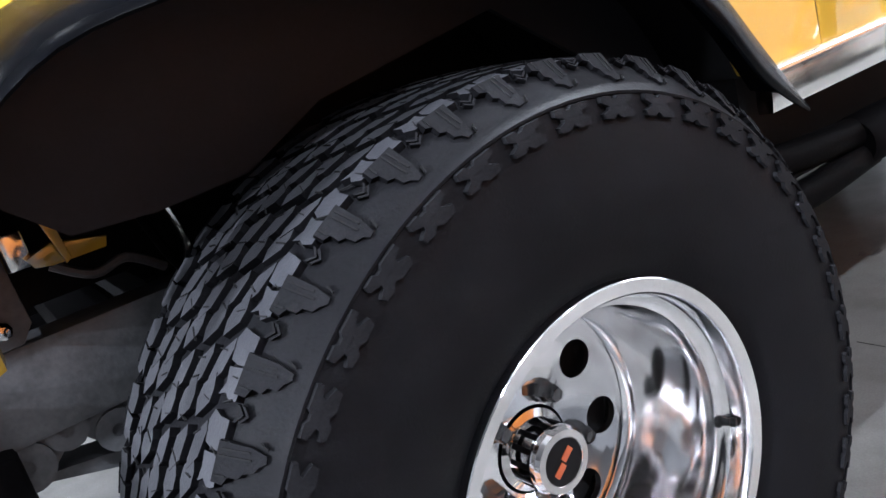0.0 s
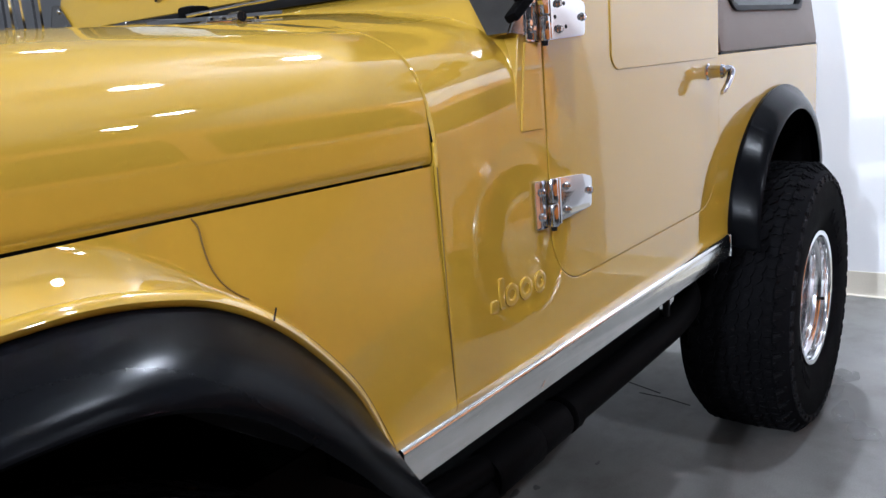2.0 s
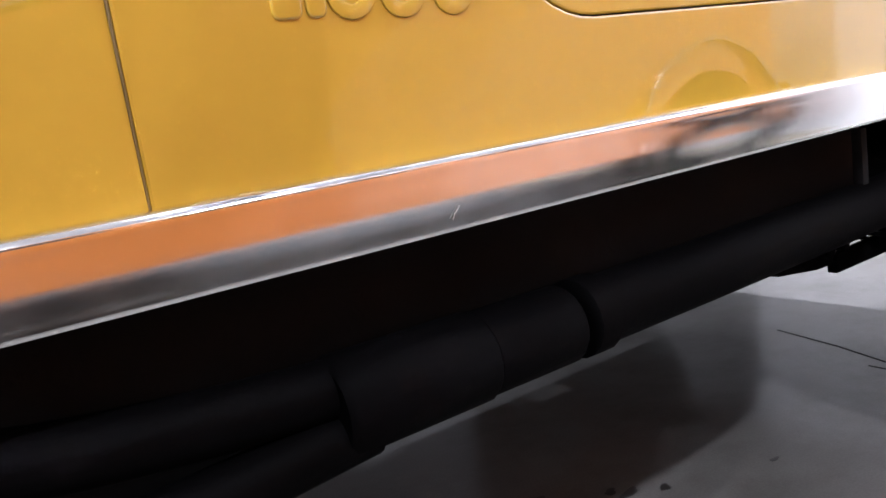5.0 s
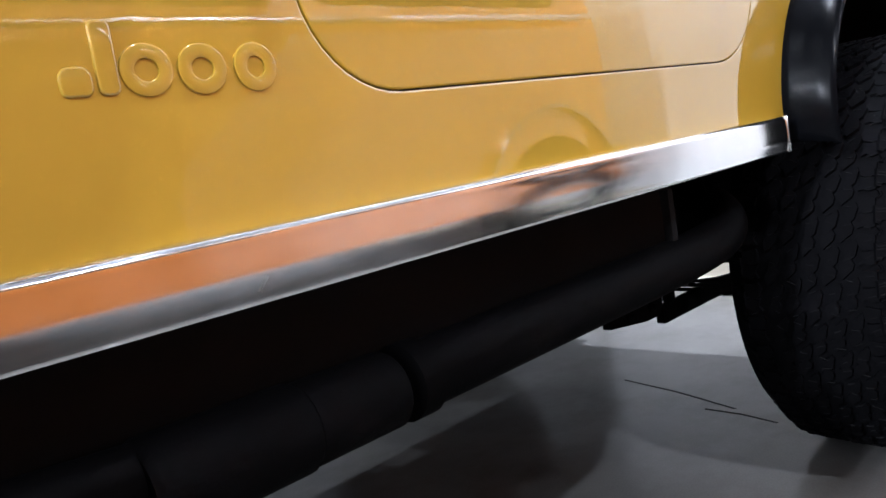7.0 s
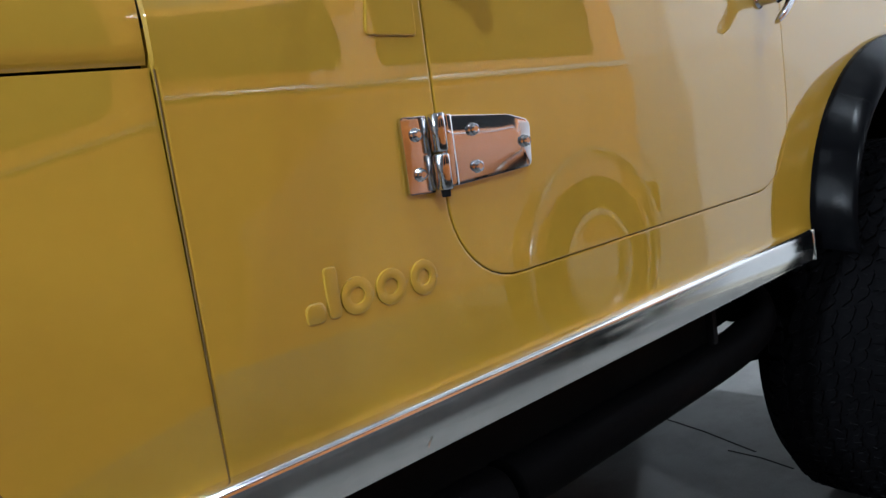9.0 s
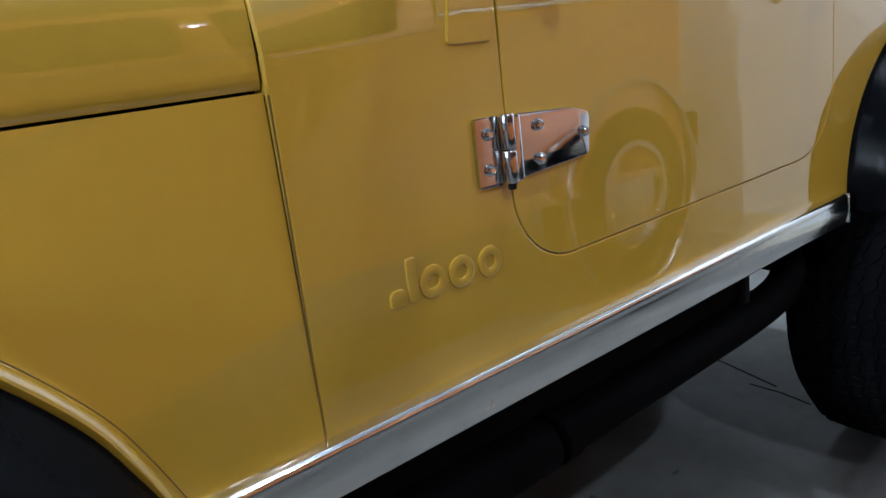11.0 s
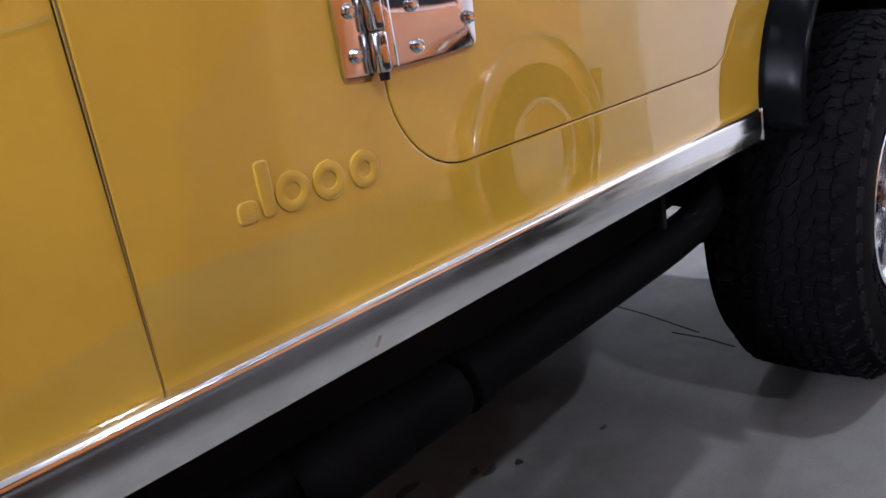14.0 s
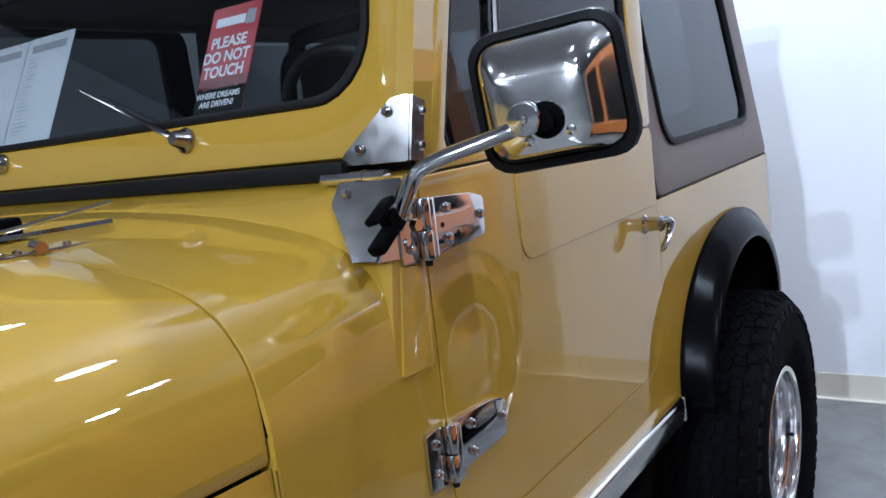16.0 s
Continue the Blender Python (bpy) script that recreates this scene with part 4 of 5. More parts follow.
for x, z in ((-0.910, 1.040), (-0.774, 1.046)):
    part("screw", lathe([(0.005, -0.026), (0.005, -0.0275), (0.003, -0.0285), (0.0, -0.0285)], 10, (x, 0, z)), M_CHROME, mk)

# bonnet and scuttle share one rounded section
SECTION = [(0.000, 1.095), (0.000, 1.125), (0.001, 1.150), (0.004, 1.175), (0.010, 1.197), (0.020, 1.217), (0.036, 1.238), (0.058, 1.257), (0.086, 1.272), (0.120, 1.284), (0.165, 1.294), (0.22, 1.303), (0.30, 1.314), (0.42, 1.324), (0.56, 1.331), (MID, 1.334)]
SECTION = [tuple(v)[:2] for v in curve_points([(y, z, 0) for y, z in SECTION], 3)]


def bonnet_row(x, dz=0.0):
    t, drop = taper(x), 0.035 * (max(0.0, -x) / 1.1) ** 2
    k = (MID - t) / MID
    half = [(x, t + y * k, z - drop * (z - 1.095) / 0.24 + dz) for y, z in SECTION]
    return half + both(half[-2::-1])


rows = [bonnet_row(-1.09 + (1.0883) * k / 40) for k in range(41)]
tail = rows[-1]
rows.append([(x + 0.0005, y + (0.003 if y < MID else -0.003), z - 0.006) for x, y, z in tail])
bonnet = part("bonnet", loft([[(x, y + 0.004 if y < MID else y - 0.004, z - 0.0) if i in (0, len(r) - 1) else (x, y, z) for i, (x, y, z) in enumerate(r)] for r in rows]), M_YELLOW, car, "glossy yellow rounded bonnet")
part("bonnet_lining", loft([[(x, y + (0.012 if y < MID else -0.012), z - 0.012) for x, y, z in r] for r in rows[:33:8]]), M_MATT_DARK, car)
part("radiator_grille", slab([(0.105, 0.72), (W - 0.105, 0.72), (W - 0.105, 1.20), (W - 0.16, 1.27), (0.16, 1.27), (0.105, 1.20)], -1.10, -1.07, "yz", 0.01), M_YELLOW, car)


def scuttle_row(x):
    f = x / 0.222
    half = [(x, 0.005 * (1 - f) * max(0.0, min(1.0, (z - 1.13) / 0.05)) + y * (1 - 0.004), z + 0.018 * f * min(1, (z - 1.095) / 0.1)) for y, z in SECTION]
    return half + both(half[-2::-1])


rows = [[(-0.0006, y + (0.004 if y < MID else -0.004), z - 0.007) for x, y, z in scuttle_row(0.0012)]] + [scuttle_row(0.0012 + 0.2238 * k / 10) for k in range(11)]
scuttle = part("scuttle", loft(rows), M_YELLOW, car)
crest = scuttle_row(0.225)
face = []
for x, y, z in crest:
    e = min(y, W - y)
    zt = 1.366
    face.append(((0.2245, y, z - 0.002), (0.2275, y, z + 0.002), (0.225 + 0.075 * 0.5, max(0.0, y) if y < MID else min(W, y), (z + zt) / 2), (0.300, y, zt), (0.315, y, zt + 0.003), (0.36, y, zt + 0.003)))
rows = [[f[k] for f in face if f[0][2] > 1.20] for k in range(6)]
part("scuttle_face", loft(rows), M_YELLOW, car)

# windscreen frame leans back
LEAN_X = 0.24


def ws(y, z, out=0.0):
    n = Vector((-1, 0, LEAN_X)).normalized()
    return Vector((0.318 + LEAN_X * (z - 1.39), y, z)) + n * out


def lean(bm):
    for v in bm.verts:
        v.co = ws(v.co.y, v.co.z, -v.co.x)
    return bm


w_out = rounded([(0.030, 1.392, 0.01), (W - 0.030, 1.392, 0.01), (W - 0.03, 1.84, 0.05), (0.03, 1.84, 0.05)], 8)
w_in = rounded([(0.075, 1.468, 0.095), (W - 0.075, 1.468, 0.095), (W - 0.085, 1.785, 0.06), (0.085, 1.785, 0.06)], 8)
w_seal = rounded([(0.088, 1.481, 0.085), (W - 0.088, 1.481, 0.085), (W - 0.098, 1.772, 0.05), (0.098, 1.772, 0.05)], 8)
wsf = part("windscreen_frame", lean(ring(w_out, w_in, -0.012, 0.03, "yz", 120, 0.006)), M_YELLOW, car)
part("windscreen_seal", lean(ring(w_in, w_seal, -0.016, 0.012, "yz", 120, 0.004)), M_GASKET, wsf)
part("windscreen_glass", lean(slab(w_seal, -0.004, -0.001, "yz")), M_GLASS, wsf).visible_shadow = False
part("frame_edge", loft([[ws(0.03, 1.392, 0.012), ws(0.004, 1.392, 0.004), ws(0.004, 1.392, -0.055), ws(0.03, 1.392, -0.055)], [ws(0.03, 1.84, 0.012), ws(0.012, 1.84, 0.004), ws(0.012, 1.84, -0.055), ws(0.03, 1.84, -0.055)]], True, True), M_YELLOW, wsf)
part("hinge_seal", box(0.285, 0.35, 0.105, W - 0.105, 1.366, 1.3915, 0.006), M_GASKET, car, "black rubber strip under windscreen")

# chrome windscreen brackets
def bracket(mirror):
    def fl(p):
        return p if not mirror else [(x, W - y, z) for x, y, z in p]
    def plate(pts, out0, out1, f):
        return loft([fl([tuple(f(y, z, out0)) for y, z in pts]), fl([tuple(f(y, z, out1)) for y, z in pts])], True, True)
    upper = rounded([(0.118, 1.380, 0.004), (0.002, 1.380, 0.002), (0.002, 1.464, 0.002), (0.010, 1.466, 0.006), (0.034, 1.463, 0.010), (0.112, 1.396, 0.01)], 4)
    lf = lambda y, z, o: Vector((0.295 - 0.75 * (1.366 - z), y, z)) + Vector((-0.8, 0, 0.6)) * o
    lower = rounded([(0.108, 1.358, 0.004), (0.003, 1.358, 0.002), (0.003, 1.263, 0.002), (0.040, 1.262, 0.004), (0.108, 1.330, 0.006)], 4)
    b = part("windscreen_bracket", plate(upper, 0.0135, 0.0175, ws), M_BRUSHED, car, "brushed stainless windscreen hinge bracket")
    side = [ws(0, 1.381, 0.0175), ws(0, 1.464, 0.0175), ws(0, 1.461, -0.010), ws(0, 1.384, -0.010)]
    part("side_leaf", loft([fl([(p.x, 0.0005, p.z) for p in side]), fl([(p.x, -0.003, p.z) for p in side])], True, True), M_BRUSHED, b)
    part("lower_plate", plate(lower, 0.007, 0.011, lf), M_BRUSHED, b)
    sl = [lf(0, 1.361, 0.011), lf(0, 1.262, 0.011), Vector((0.279, 0, 1.262)), Vector((0.288, 0, 1.361))]
    part("lower_leaf", loft([fl([(p.x, 0.0002, p.z) for p in sl]), fl([(p.x, -0.0034, p.z) for p in sl])], True, True), M_CHROME, b)
    part("knuckle", sweep(fl([(0.286, 0.140, 1.3685), (0.286, 0.030, 1.3685)]), 0.0085, 14), M_CHROME, b)
    part("knuckle_ring", sweep(fl([(0.286, 0.070, 1.3685), (0.286, 0.066, 1.3685)]), 0.0094, 14), M_CHROME, b)
    def stud(p, n):
        n = Vector(n).normalized()
        q = [Vector(p), Vector(p) + n * 0.003, Vector(p) + n * 0.0031, Vector(p) + n * 0.007]
        part("bolt", sweep(fl([tuple(v) for v in q]), [0.0078, 0.0078, 0.006, 0.0045], 10), M_CHROME, b)
    for y, z in ((0.038, 1.446), (0.082, 1.400)):
        stud(ws(y, z, 0.0175), (-1, 0, LEAN_X))
    stud(lf(0.088, 1.342, 0.011), (-0.8, 0, 0.6))
    for z in (1.402, 1.446):
        stud(ws(-0.003, z, 0.0), (0, -1, 0))
    stud((0.262, -0.0034, 1.283), (0, -1, 0))
    return b


bracket(False)
bracket(True)

# door mirror on a tubular arm
mirror = part("door_mirror", sweep(curve_points([(0.222, -0.024, 1.308), (0.229, -0.038, 1.340), (0.236, -0.054, 1.371), (0.247, -0.085, 1.386), (0.264, -0.130, 1.399), (0.278, -0.168, 1.410), (0.286, -0.186, 1.416)], 5), [0.0105] * 12 + [0.0115] * 12 + [0.0125] * 5 + [0.013, 0.011], 16, 0.85), M_CHROME, car, "chrome door mirror on polished arm")
for (cx, cy, cz), (sx, sy, sz), a in (((0.194, -0.026, 1.334), (0.024, 0.011, 0.0050), -31), ((0.198, -0.026, 1.302), (0.027, 0.012, 0.0075), -33), ((0.214, -0.026, 1.318), (0.011, 0.011, 0.013), -31)):
    part("arm_clamp", box(-sx, sx, -sy, sy, -sz, sz, 0.005, None, Matrix.Translation((cx, cy, cz)) @ Matrix.Rotation(radians(a), 4, "Y") @ Matrix.Rotation(radians(-14), 4, "X")), M_BLACK, mirror)
part("clamp_bolt", sweep([(0.226, -0.048, 1.312), (0.224, -0.058, 1.311)], 0.0075, 6), M_STEEL, mirror)
HEAD = Matrix.Translation((0.318, -0.198, 1.445)) @ Matrix.Rotation(radians(9), 4, "Z") @ Matrix.Rotation(radians(-5), 4, "X") @ Matrix.Rotation(radians(-3), 4, "Y")


def head_ring(w, h, r, x, dy=0.0, dz=0.0):
    return [HEAD @ Vector((x, a, b)) for a, b in [tuple(v) for v in resampled(rounded([(-w + dy, -h + dz, r), (w + dy, -h + dz, r), (w * 0.97 + dy, h + dz, r), (-w * 0.97 + dy, h + dz, r)], 6), 48)]]


part("shell", loft([head_ring(0.090, 0.077, 0.03, 0.012), head_ring(0.089, 0.076, 0.03, 0.004), head_ring(0.083, 0.071, 0.028, -0.004), head_ring(0.074, 0.064, 0.026, -0.022, 0, -0.002), head_ring(0.058, 0.048, 0.022, -0.040, 0, -0.014), head_ring(0.052, 0.042, 0.02, -0.043, 0, -0.018), head_ring(0.02, 0.02, 0.01, -0.043, 0, -0.03)], True, True), M_STEEL, mirror, "polished stainless mirror shell")
part("mirror_surround", loft([head_ring(0.096, 0.083, 0.034, 0.020), head_ring(0.098, 0.085, 0.034, 0.010), head_ring(0.096, 0.083, 0.034, 0.001), head_ring(0.087, 0.074, 0.030, -0.002), head_ring(0.085, 0.072, 0.03, 0.018)], True, False), M_GASKET, mirror, "black rubber mirror surround")
part("mirror_glass", slab([(-0.08, -0.07), (0.08, -0.07), (0.08, 0.07), (-0.08, 0.07)], 0.013, 0.016, "yz"), M_CHROME, mirror).matrix_basis = HEAD
ball = part("ball_joint", lathe([(0.021, 0.0), (0.021, -0.003), (0.013, -0.006), (0.013, -0.013), (0.0, -0.016)], 20, (0, 0, 0), "x"), M_BLACK, mirror)
ball.matrix_basis = HEAD @ Matrix.Translation((-0.0435, -0.004, -0.026))
eye_end = part("arm_eye", lathe([(0.019, 0.0), (0.020, -0.003), (0.020, -0.009), (0.018, -0.012), (0.006, -0.0125), (0.005, -0.016), (0.0, -0.017)], 20, (0, 0, 0), "x"), M_CHROME, mirror)
eye_end.matrix_basis = HEAD @ Matrix.Translation((-0.052, 0.016, -0.020))
for a, b in ((0.020, -0.046), (-0.030, -0.042)):
    s = part("screw", lathe([(0.006, 0.0), (0.006, -0.002), (0.0, -0.004)], 10, (0, 0, 0), "x"), M_CHROME, mirror)
    s.matrix_basis = HEAD @ Matrix.Translation((-0.043, a, b))

# wipers
def wiper(y, yt, zt):
    w = part("wiper", lathe([(0.020, 0.0), (0.021, -0.006), (0.016, -0.012), (0.0125, -0.026), (0.010, -0.030), (0.0, -0.031)], 20, (0, 0, 0), "x"), M_BRUSHED, wsf, "brushed steel wiper arm and pivot")
    m = Matrix.Translation(ws(y, 1.443, 0.012)) @ Matrix.Rotation(math.atan(LEAN_X), 4, "Y")
    w.matrix_basis = m
    p0, p1 = ws(y, 1.443, 0.034), ws(yt, zt, 0.022)
    part("arm", sweep([p0, p0.lerp(p1, 0.18), p0.lerp(p1, 0.2), p0.lerp(p1, 0.55), p1], [0.0085, 0.0085, 0.005, 0.004, 0.003], 8, 0.6), M_BRUSHED, wsf)
    return w


wiper(0.452, 0.74, 1.553)
wiper(1.02, 1.31, 1.553)

# chrome bonnet catch and vent flap on the scuttle
hinge = part("bonnet_hinge", loft([[(-0.04, 0.565, 1.334), (-0.028, 0.582, 1.334), (-0.028, 0.582, 1.340), (-0.04, 0.565, 1.341)], [(0.148, 0.432, 1.341), (0.158, 0.446, 1.341), (0.158, 0.446, 1.345), (0.148, 0.432, 1.347)]], True, True), M_CHROME, car, "chrome bonnet hinge on the scuttle")
part("hinge_rod", sweep([(0.012, 0.525, 1.346), (0.156, 0.438, 1.370)], 0.0032, 8), M_CHROME, hinge)
part("hinge_foot", box(0.03, 0.075, 0.535, 0.575, 1.338, 1.366, 0.008), M_BLACK, hinge)
part("hinge_plate", slab(rounded([(-0.06, 0.60, 0.006), (0.05, 0.53, 0.006), (0.07, 0.64, 0.01), (-0.03, 0.70, 0.01)], 4), 1.337, 1.345, "xy", 0.002), M_BRUSHED, hinge)
part("hinge_leaf", slab(rounded([(-0.050, 0.395, 0.003), (0.085, 0.370, 0.002), (0.085, 0.376, 0.002), (0.02, 0.398, 0.004), (-0.045, 0.420, 0.004)], 3), 1.3215, 1.3265, "xy", 0.0015), M_CHROME, hinge)
part("hinge_barrel", sweep([(0.004, 0.372, 1.331), (0.016, 0.412, 1.332)], 0.0085, 12), M_CHROME, hinge)
for x, y in ((-0.035, 0.402), (0.045, 0.384), (-0.015, 0.398)):
    part("bolt", lathe([(0.006, 1.326), (0.006, 1.331), (0.0, 1.333)], 8, (x, y, 0), "z"), M_CHROME, hinge)
for x, y in ((-0.40, 0.36), (-0.33, 0.42)):
    b = part("bonnet_bumper", sweep(curve_points([(x, y, 1.315), (x, y, 1.372), (x + 0.012, y, 1.382), (x + 0.024, y, 1.372), (x + 0.024, y, 1.315)], 4), 0.006, 8), M_CHROME, car)

# hardtop
def shear(bm, s=1):
    for v in bm.verts:
        k = 0.13 * max(0.0, v.co.z - 1.205)
        v.co.y += k * s
    return bm


h_out = rounded([(1.222, 1.205, 0.004), (2.262, 1.205, 0.01), (2.20, 1.86, 0.06), (1.196, 1.86, 0.02), (1.205, 1.40, 0.0)], 6)
h_in = rounded([(1.318, 1.312, 0.07), (2.10, 1.322, 0.06), (2.055, 1.76, 0.07), (1.308, 1.76, 0.06)], 6)
h_seal = [(1.70 + (x - 1.70) * 0.972, 1.54 + (z - 1.54) * 0.95) for x, z in h_in]
hardtop = part("hardtop", shear(ring(h_out, h_in, 0.0, 0.03, "xz", 120, 0.006)), M_TOP, car, "taupe grained fibreglass hardtop")
part("quarter_window_seal", shear(ring([(1.70 + (x - 1.70) * 1.012, 1.54 + (z - 1.54) * 1.02) for x, z in h_in], h_seal, -0.008, 0.02, "xz", 120, 0.004)), M_GASKET, hardtop)
part("quarter_window", shear(slab(h_seal, 0.004, 0.008, "xz")), M_TINT, hardtop).visible_shadow = False
part("far_side", shear(ring(h_out, h_in, W - 0.03, W, "xz", 120, 0.006), -1), M_TOP, hardtop)
for y in (0.045, W - 0.085):
    part("roof_rail", box(0.43, 1.24, y, y + 0.04, 1.788, 1.84, 0.008), M_TOP, hardtop)
part("far_window", shear(slab(h_seal, W - 0.008, W - 0.004, "xz"), -1), M_PALE, hardtop).visible_shadow = False
part("roof", box(0.42, 2.22, 0.05, W - 0.05, 1.806, 1.86, 0.02), M_TOP, hardtop)
t_out = [(0.03, 1.205), (W - 0.03, 1.205), (W - 0.09, 1.85), (0.09, 1.85)]
t_in = rounded([(0.20, 1.36, 0.06), (W - 0.20, 1.36, 0.06), (W - 0.24, 1.76, 0.06), (0.24, 1.76, 0.06)], 6)
part("tail_panel", ring(t_out, t_in, 2.20, 2.235, "yz", 96, 0.004), M_TOP, hardtop)
part("tail_window", slab(t_in, 2.215, 2.22, "yz"), M_GLASS, hardtop).visible_shadow = False
part("top_seal", sweep([(1.222, 0.006, 1.2025), (2.258, 0.006, 1.2025)], 0.004, 6), M_GASKET, car)

# cabin
def seat(y):
    s = part("seat", box(0.92, 1.36, y - 0.24, y + 0.24, 0.86, 1.00, 0.05), M_SEAT, car, "dark vinyl high-back seat")
    part("backrest", box(1.30, 1.42, y - 0.23, y + 0.23, 0.98, 1.52, 0.05, None, Matrix.Translation((1.3, 0, 1.0)) @ Matrix.Rotation(radians(8), 4, "Y") @ Matrix.Translation((-1.3, 0, -1.0))), M_SEAT, s)
    part("headrest", box(1.39, 1.47, y - 0.13, y + 0.13, 1.50, 1.68, 0.04), M_SEAT, s)


seat(0.42)
seat(1.08)
part("dashboard", box(0.36, 0.52, 0.04, W - 0.04, 1.16, 1.385, 0.02), M_SEAT, car)
wheel_c = Matrix.Translation((0.74, 0.42, 1.42)) @ Matrix.Rotation(radians(62), 4, "Y")
sw = part("steering_wheel", sweep([wheel_c @ Vector((0.19 * math.cos(2 * math.pi * k / 40), 0.19 * math.sin(2 * math.pi * k / 40), 0)) for k in range(41)], 0.013, 10), M_SEAT, car)
for a in (0, 120, 240):
    part("spoke", sweep([wheel_c @ Vector((0, 0, -0.02)), wheel_c @ Vector((0.185 * math.cos(radians(a)), 0.185 * math.sin(radians(a)), 0))], 0.010, 8), M_SEAT, sw)
part("column", sweep([wheel_c @ Vector((0, 0, -0.01)), wheel_c @ Vector((0, 0, -0.36))], 0.025, 10), M_SEAT, sw)
for x in (1.50,):
    hoop = [(x, 0.14, 0.75), (x, 0.14, 1.55), (x, 0.20, 1.70), (x, 0.32, 1.76), (x, W - 0.32, 1.76), (x, W - 0.20, 1.70), (x, W - 0.14, 1.55), (x, W - 0.14, 0.75)]
    rb = part("roll_bar", sweep(curve_points(hoop, 5), 0.028, 12), M_BLACK, car)
    for y in (0.22, W - 0.22):
        part("rear_stay", sweep(curve_points([(1.5, y, 1.70), (1.75, y, 1.45), (2.1, y, 0.95)], 5), 0.024, 10), M_BLACK, rb)

# chassis and running gear
for y in (0.36, W - 0.36):
    fr = part("frame_rail", box(-1.18, 2.3, y - 0.035, y + 0.035, 0.56, 0.66, 0.006), M_BLACK, car)
for x in (-0.95, -0.1, 0.9, 2.2):
    part("cross_member", box(x - 0.04, x + 0.04, 0.395, W - 0.395, 0.575, 0.64, 0.006), M_BLACK, car)
for x in (AXLE_F, AXLE_R):
    ax = part("axle", sweep([(x, 0.16, AXLE_Z), (x, 0.60, AXLE_Z), (x, 0.66, AXLE_Z), (x, 0.80, AXLE_Z), (x, 0.88, AXLE_Z), (x, W - 0.16, AXLE_Z)], [0.04, 0.042, 0.13, 0.14, 0.042, 0.04], 18), M_BLACK, car)
    for y in (0.28, W - 0.28):
        for k in range(5):
            L = 0.55 - 0.09 * k
            part("spring_leaf", loft([[(x + u * L, y - 0.032, AXLE_Z - 0.055 + 0.11 * (u * L / 0.55) ** 2 - 0.009 * k + dz) for u in np.linspace(-1, 1, 13)] for dz in (0, 0.0075)] + [[(x + u * L, y + 0.032, AXLE_Z - 0.055 + 0.11 * (u * L / 0.55) ** 2 - 0.009 * k + dz) for u in np.linspace(-1, 1, 13)] for dz in (0.0075, 0)] + [[(x + u * L, y - 0.032, AXLE_Z - 0.055 + 0.11 * (u * L / 0.55) ** 2 - 0.009 * k) for u in np.linspace(-1, 1, 13)]]), M_BLACK, ax)
        part("axle_plate", box(x - 0.07, x + 0.07, y - 0.055, y + 0.055, AXLE_Z - 0.115, AXLE_Z - 0.098, 0.004), M_BLACK, ax)
        for dx in (-0.5, 0.5):
            part("spring_hanger", box(x + dx - 0.03, x + dx + 0.03, y - 0.04, y + 0.04, 0.50, 0.60, 0.01), M_BLACK, ax)
# exhaust: two pipes from the front join and run back under the sill
PY, PZ = 0.045, 0.548
exh = part("exhaust_pipe", sweep(curve_points([(0.40, PY, PZ), (0.7, PY, PZ + 0.002), (1.0, PY + 0.005, PZ + 0.004), (1.16, PY + 0.03, PZ + 0.012), (1.27, PY + 0.09, PZ + 0.03), (1.36, PY + 0.18, PZ + 0.045), (1.45, PY + 0.32, PZ + 0.05)], 6), 0.0355, 20), M_BLACK, car, "black painted exhaust pipe below the sill")
part("front_pipe", sweep(curve_points([(-0.40, PY + 0.14, PZ + 0.075), (-0.22, PY + 0.05, PZ + 0.05), (-0.06, PY + 0.012, PZ + 0.028), (0.14, PY, PZ + 0.014)], 6), 0.0255, 16), M_BLACK, exh)
part("front_pipe", sweep(curve_points([(-0.40, PY + 0.10, PZ - 0.05), (-0.20, PY + 0.02, PZ - 0.040), (-0.03, PY - 0.005, PZ - 0.034), (0.145, PY - 0.006, PZ - 0.022)], 6), 0.024, 16), M_BLACK, exh)
part("collector", sweep([(0.115, PY, PZ), (0.122, PY, PZ), (0.26, PY, PZ), (0.265, PY, PZ)], [0.038, 0.043, 0.042, 0.039], 20), M_BLACK, exh)
part("sleeve", sweep([(0.265, PY, PZ), (0.368, PY, PZ), (0.372, PY, PZ)], [0.0395, 0.039, 0.036], 20), M_BLACK, exh)
part("pipe_clamp", sweep([(0.384, PY, PZ), (0.387, PY, PZ), (0.414, PY, PZ), (0.417, PY, PZ)], [0.036, 0.040, 0.040, 0.036], 20), M_BLACK, exh)
part("pipe_hanger", box(0.93, 0.945, PY - 0.006, PY + 0.008, PZ + 0.03, 0.66, 0.002), M_MATT_DARK, exh)
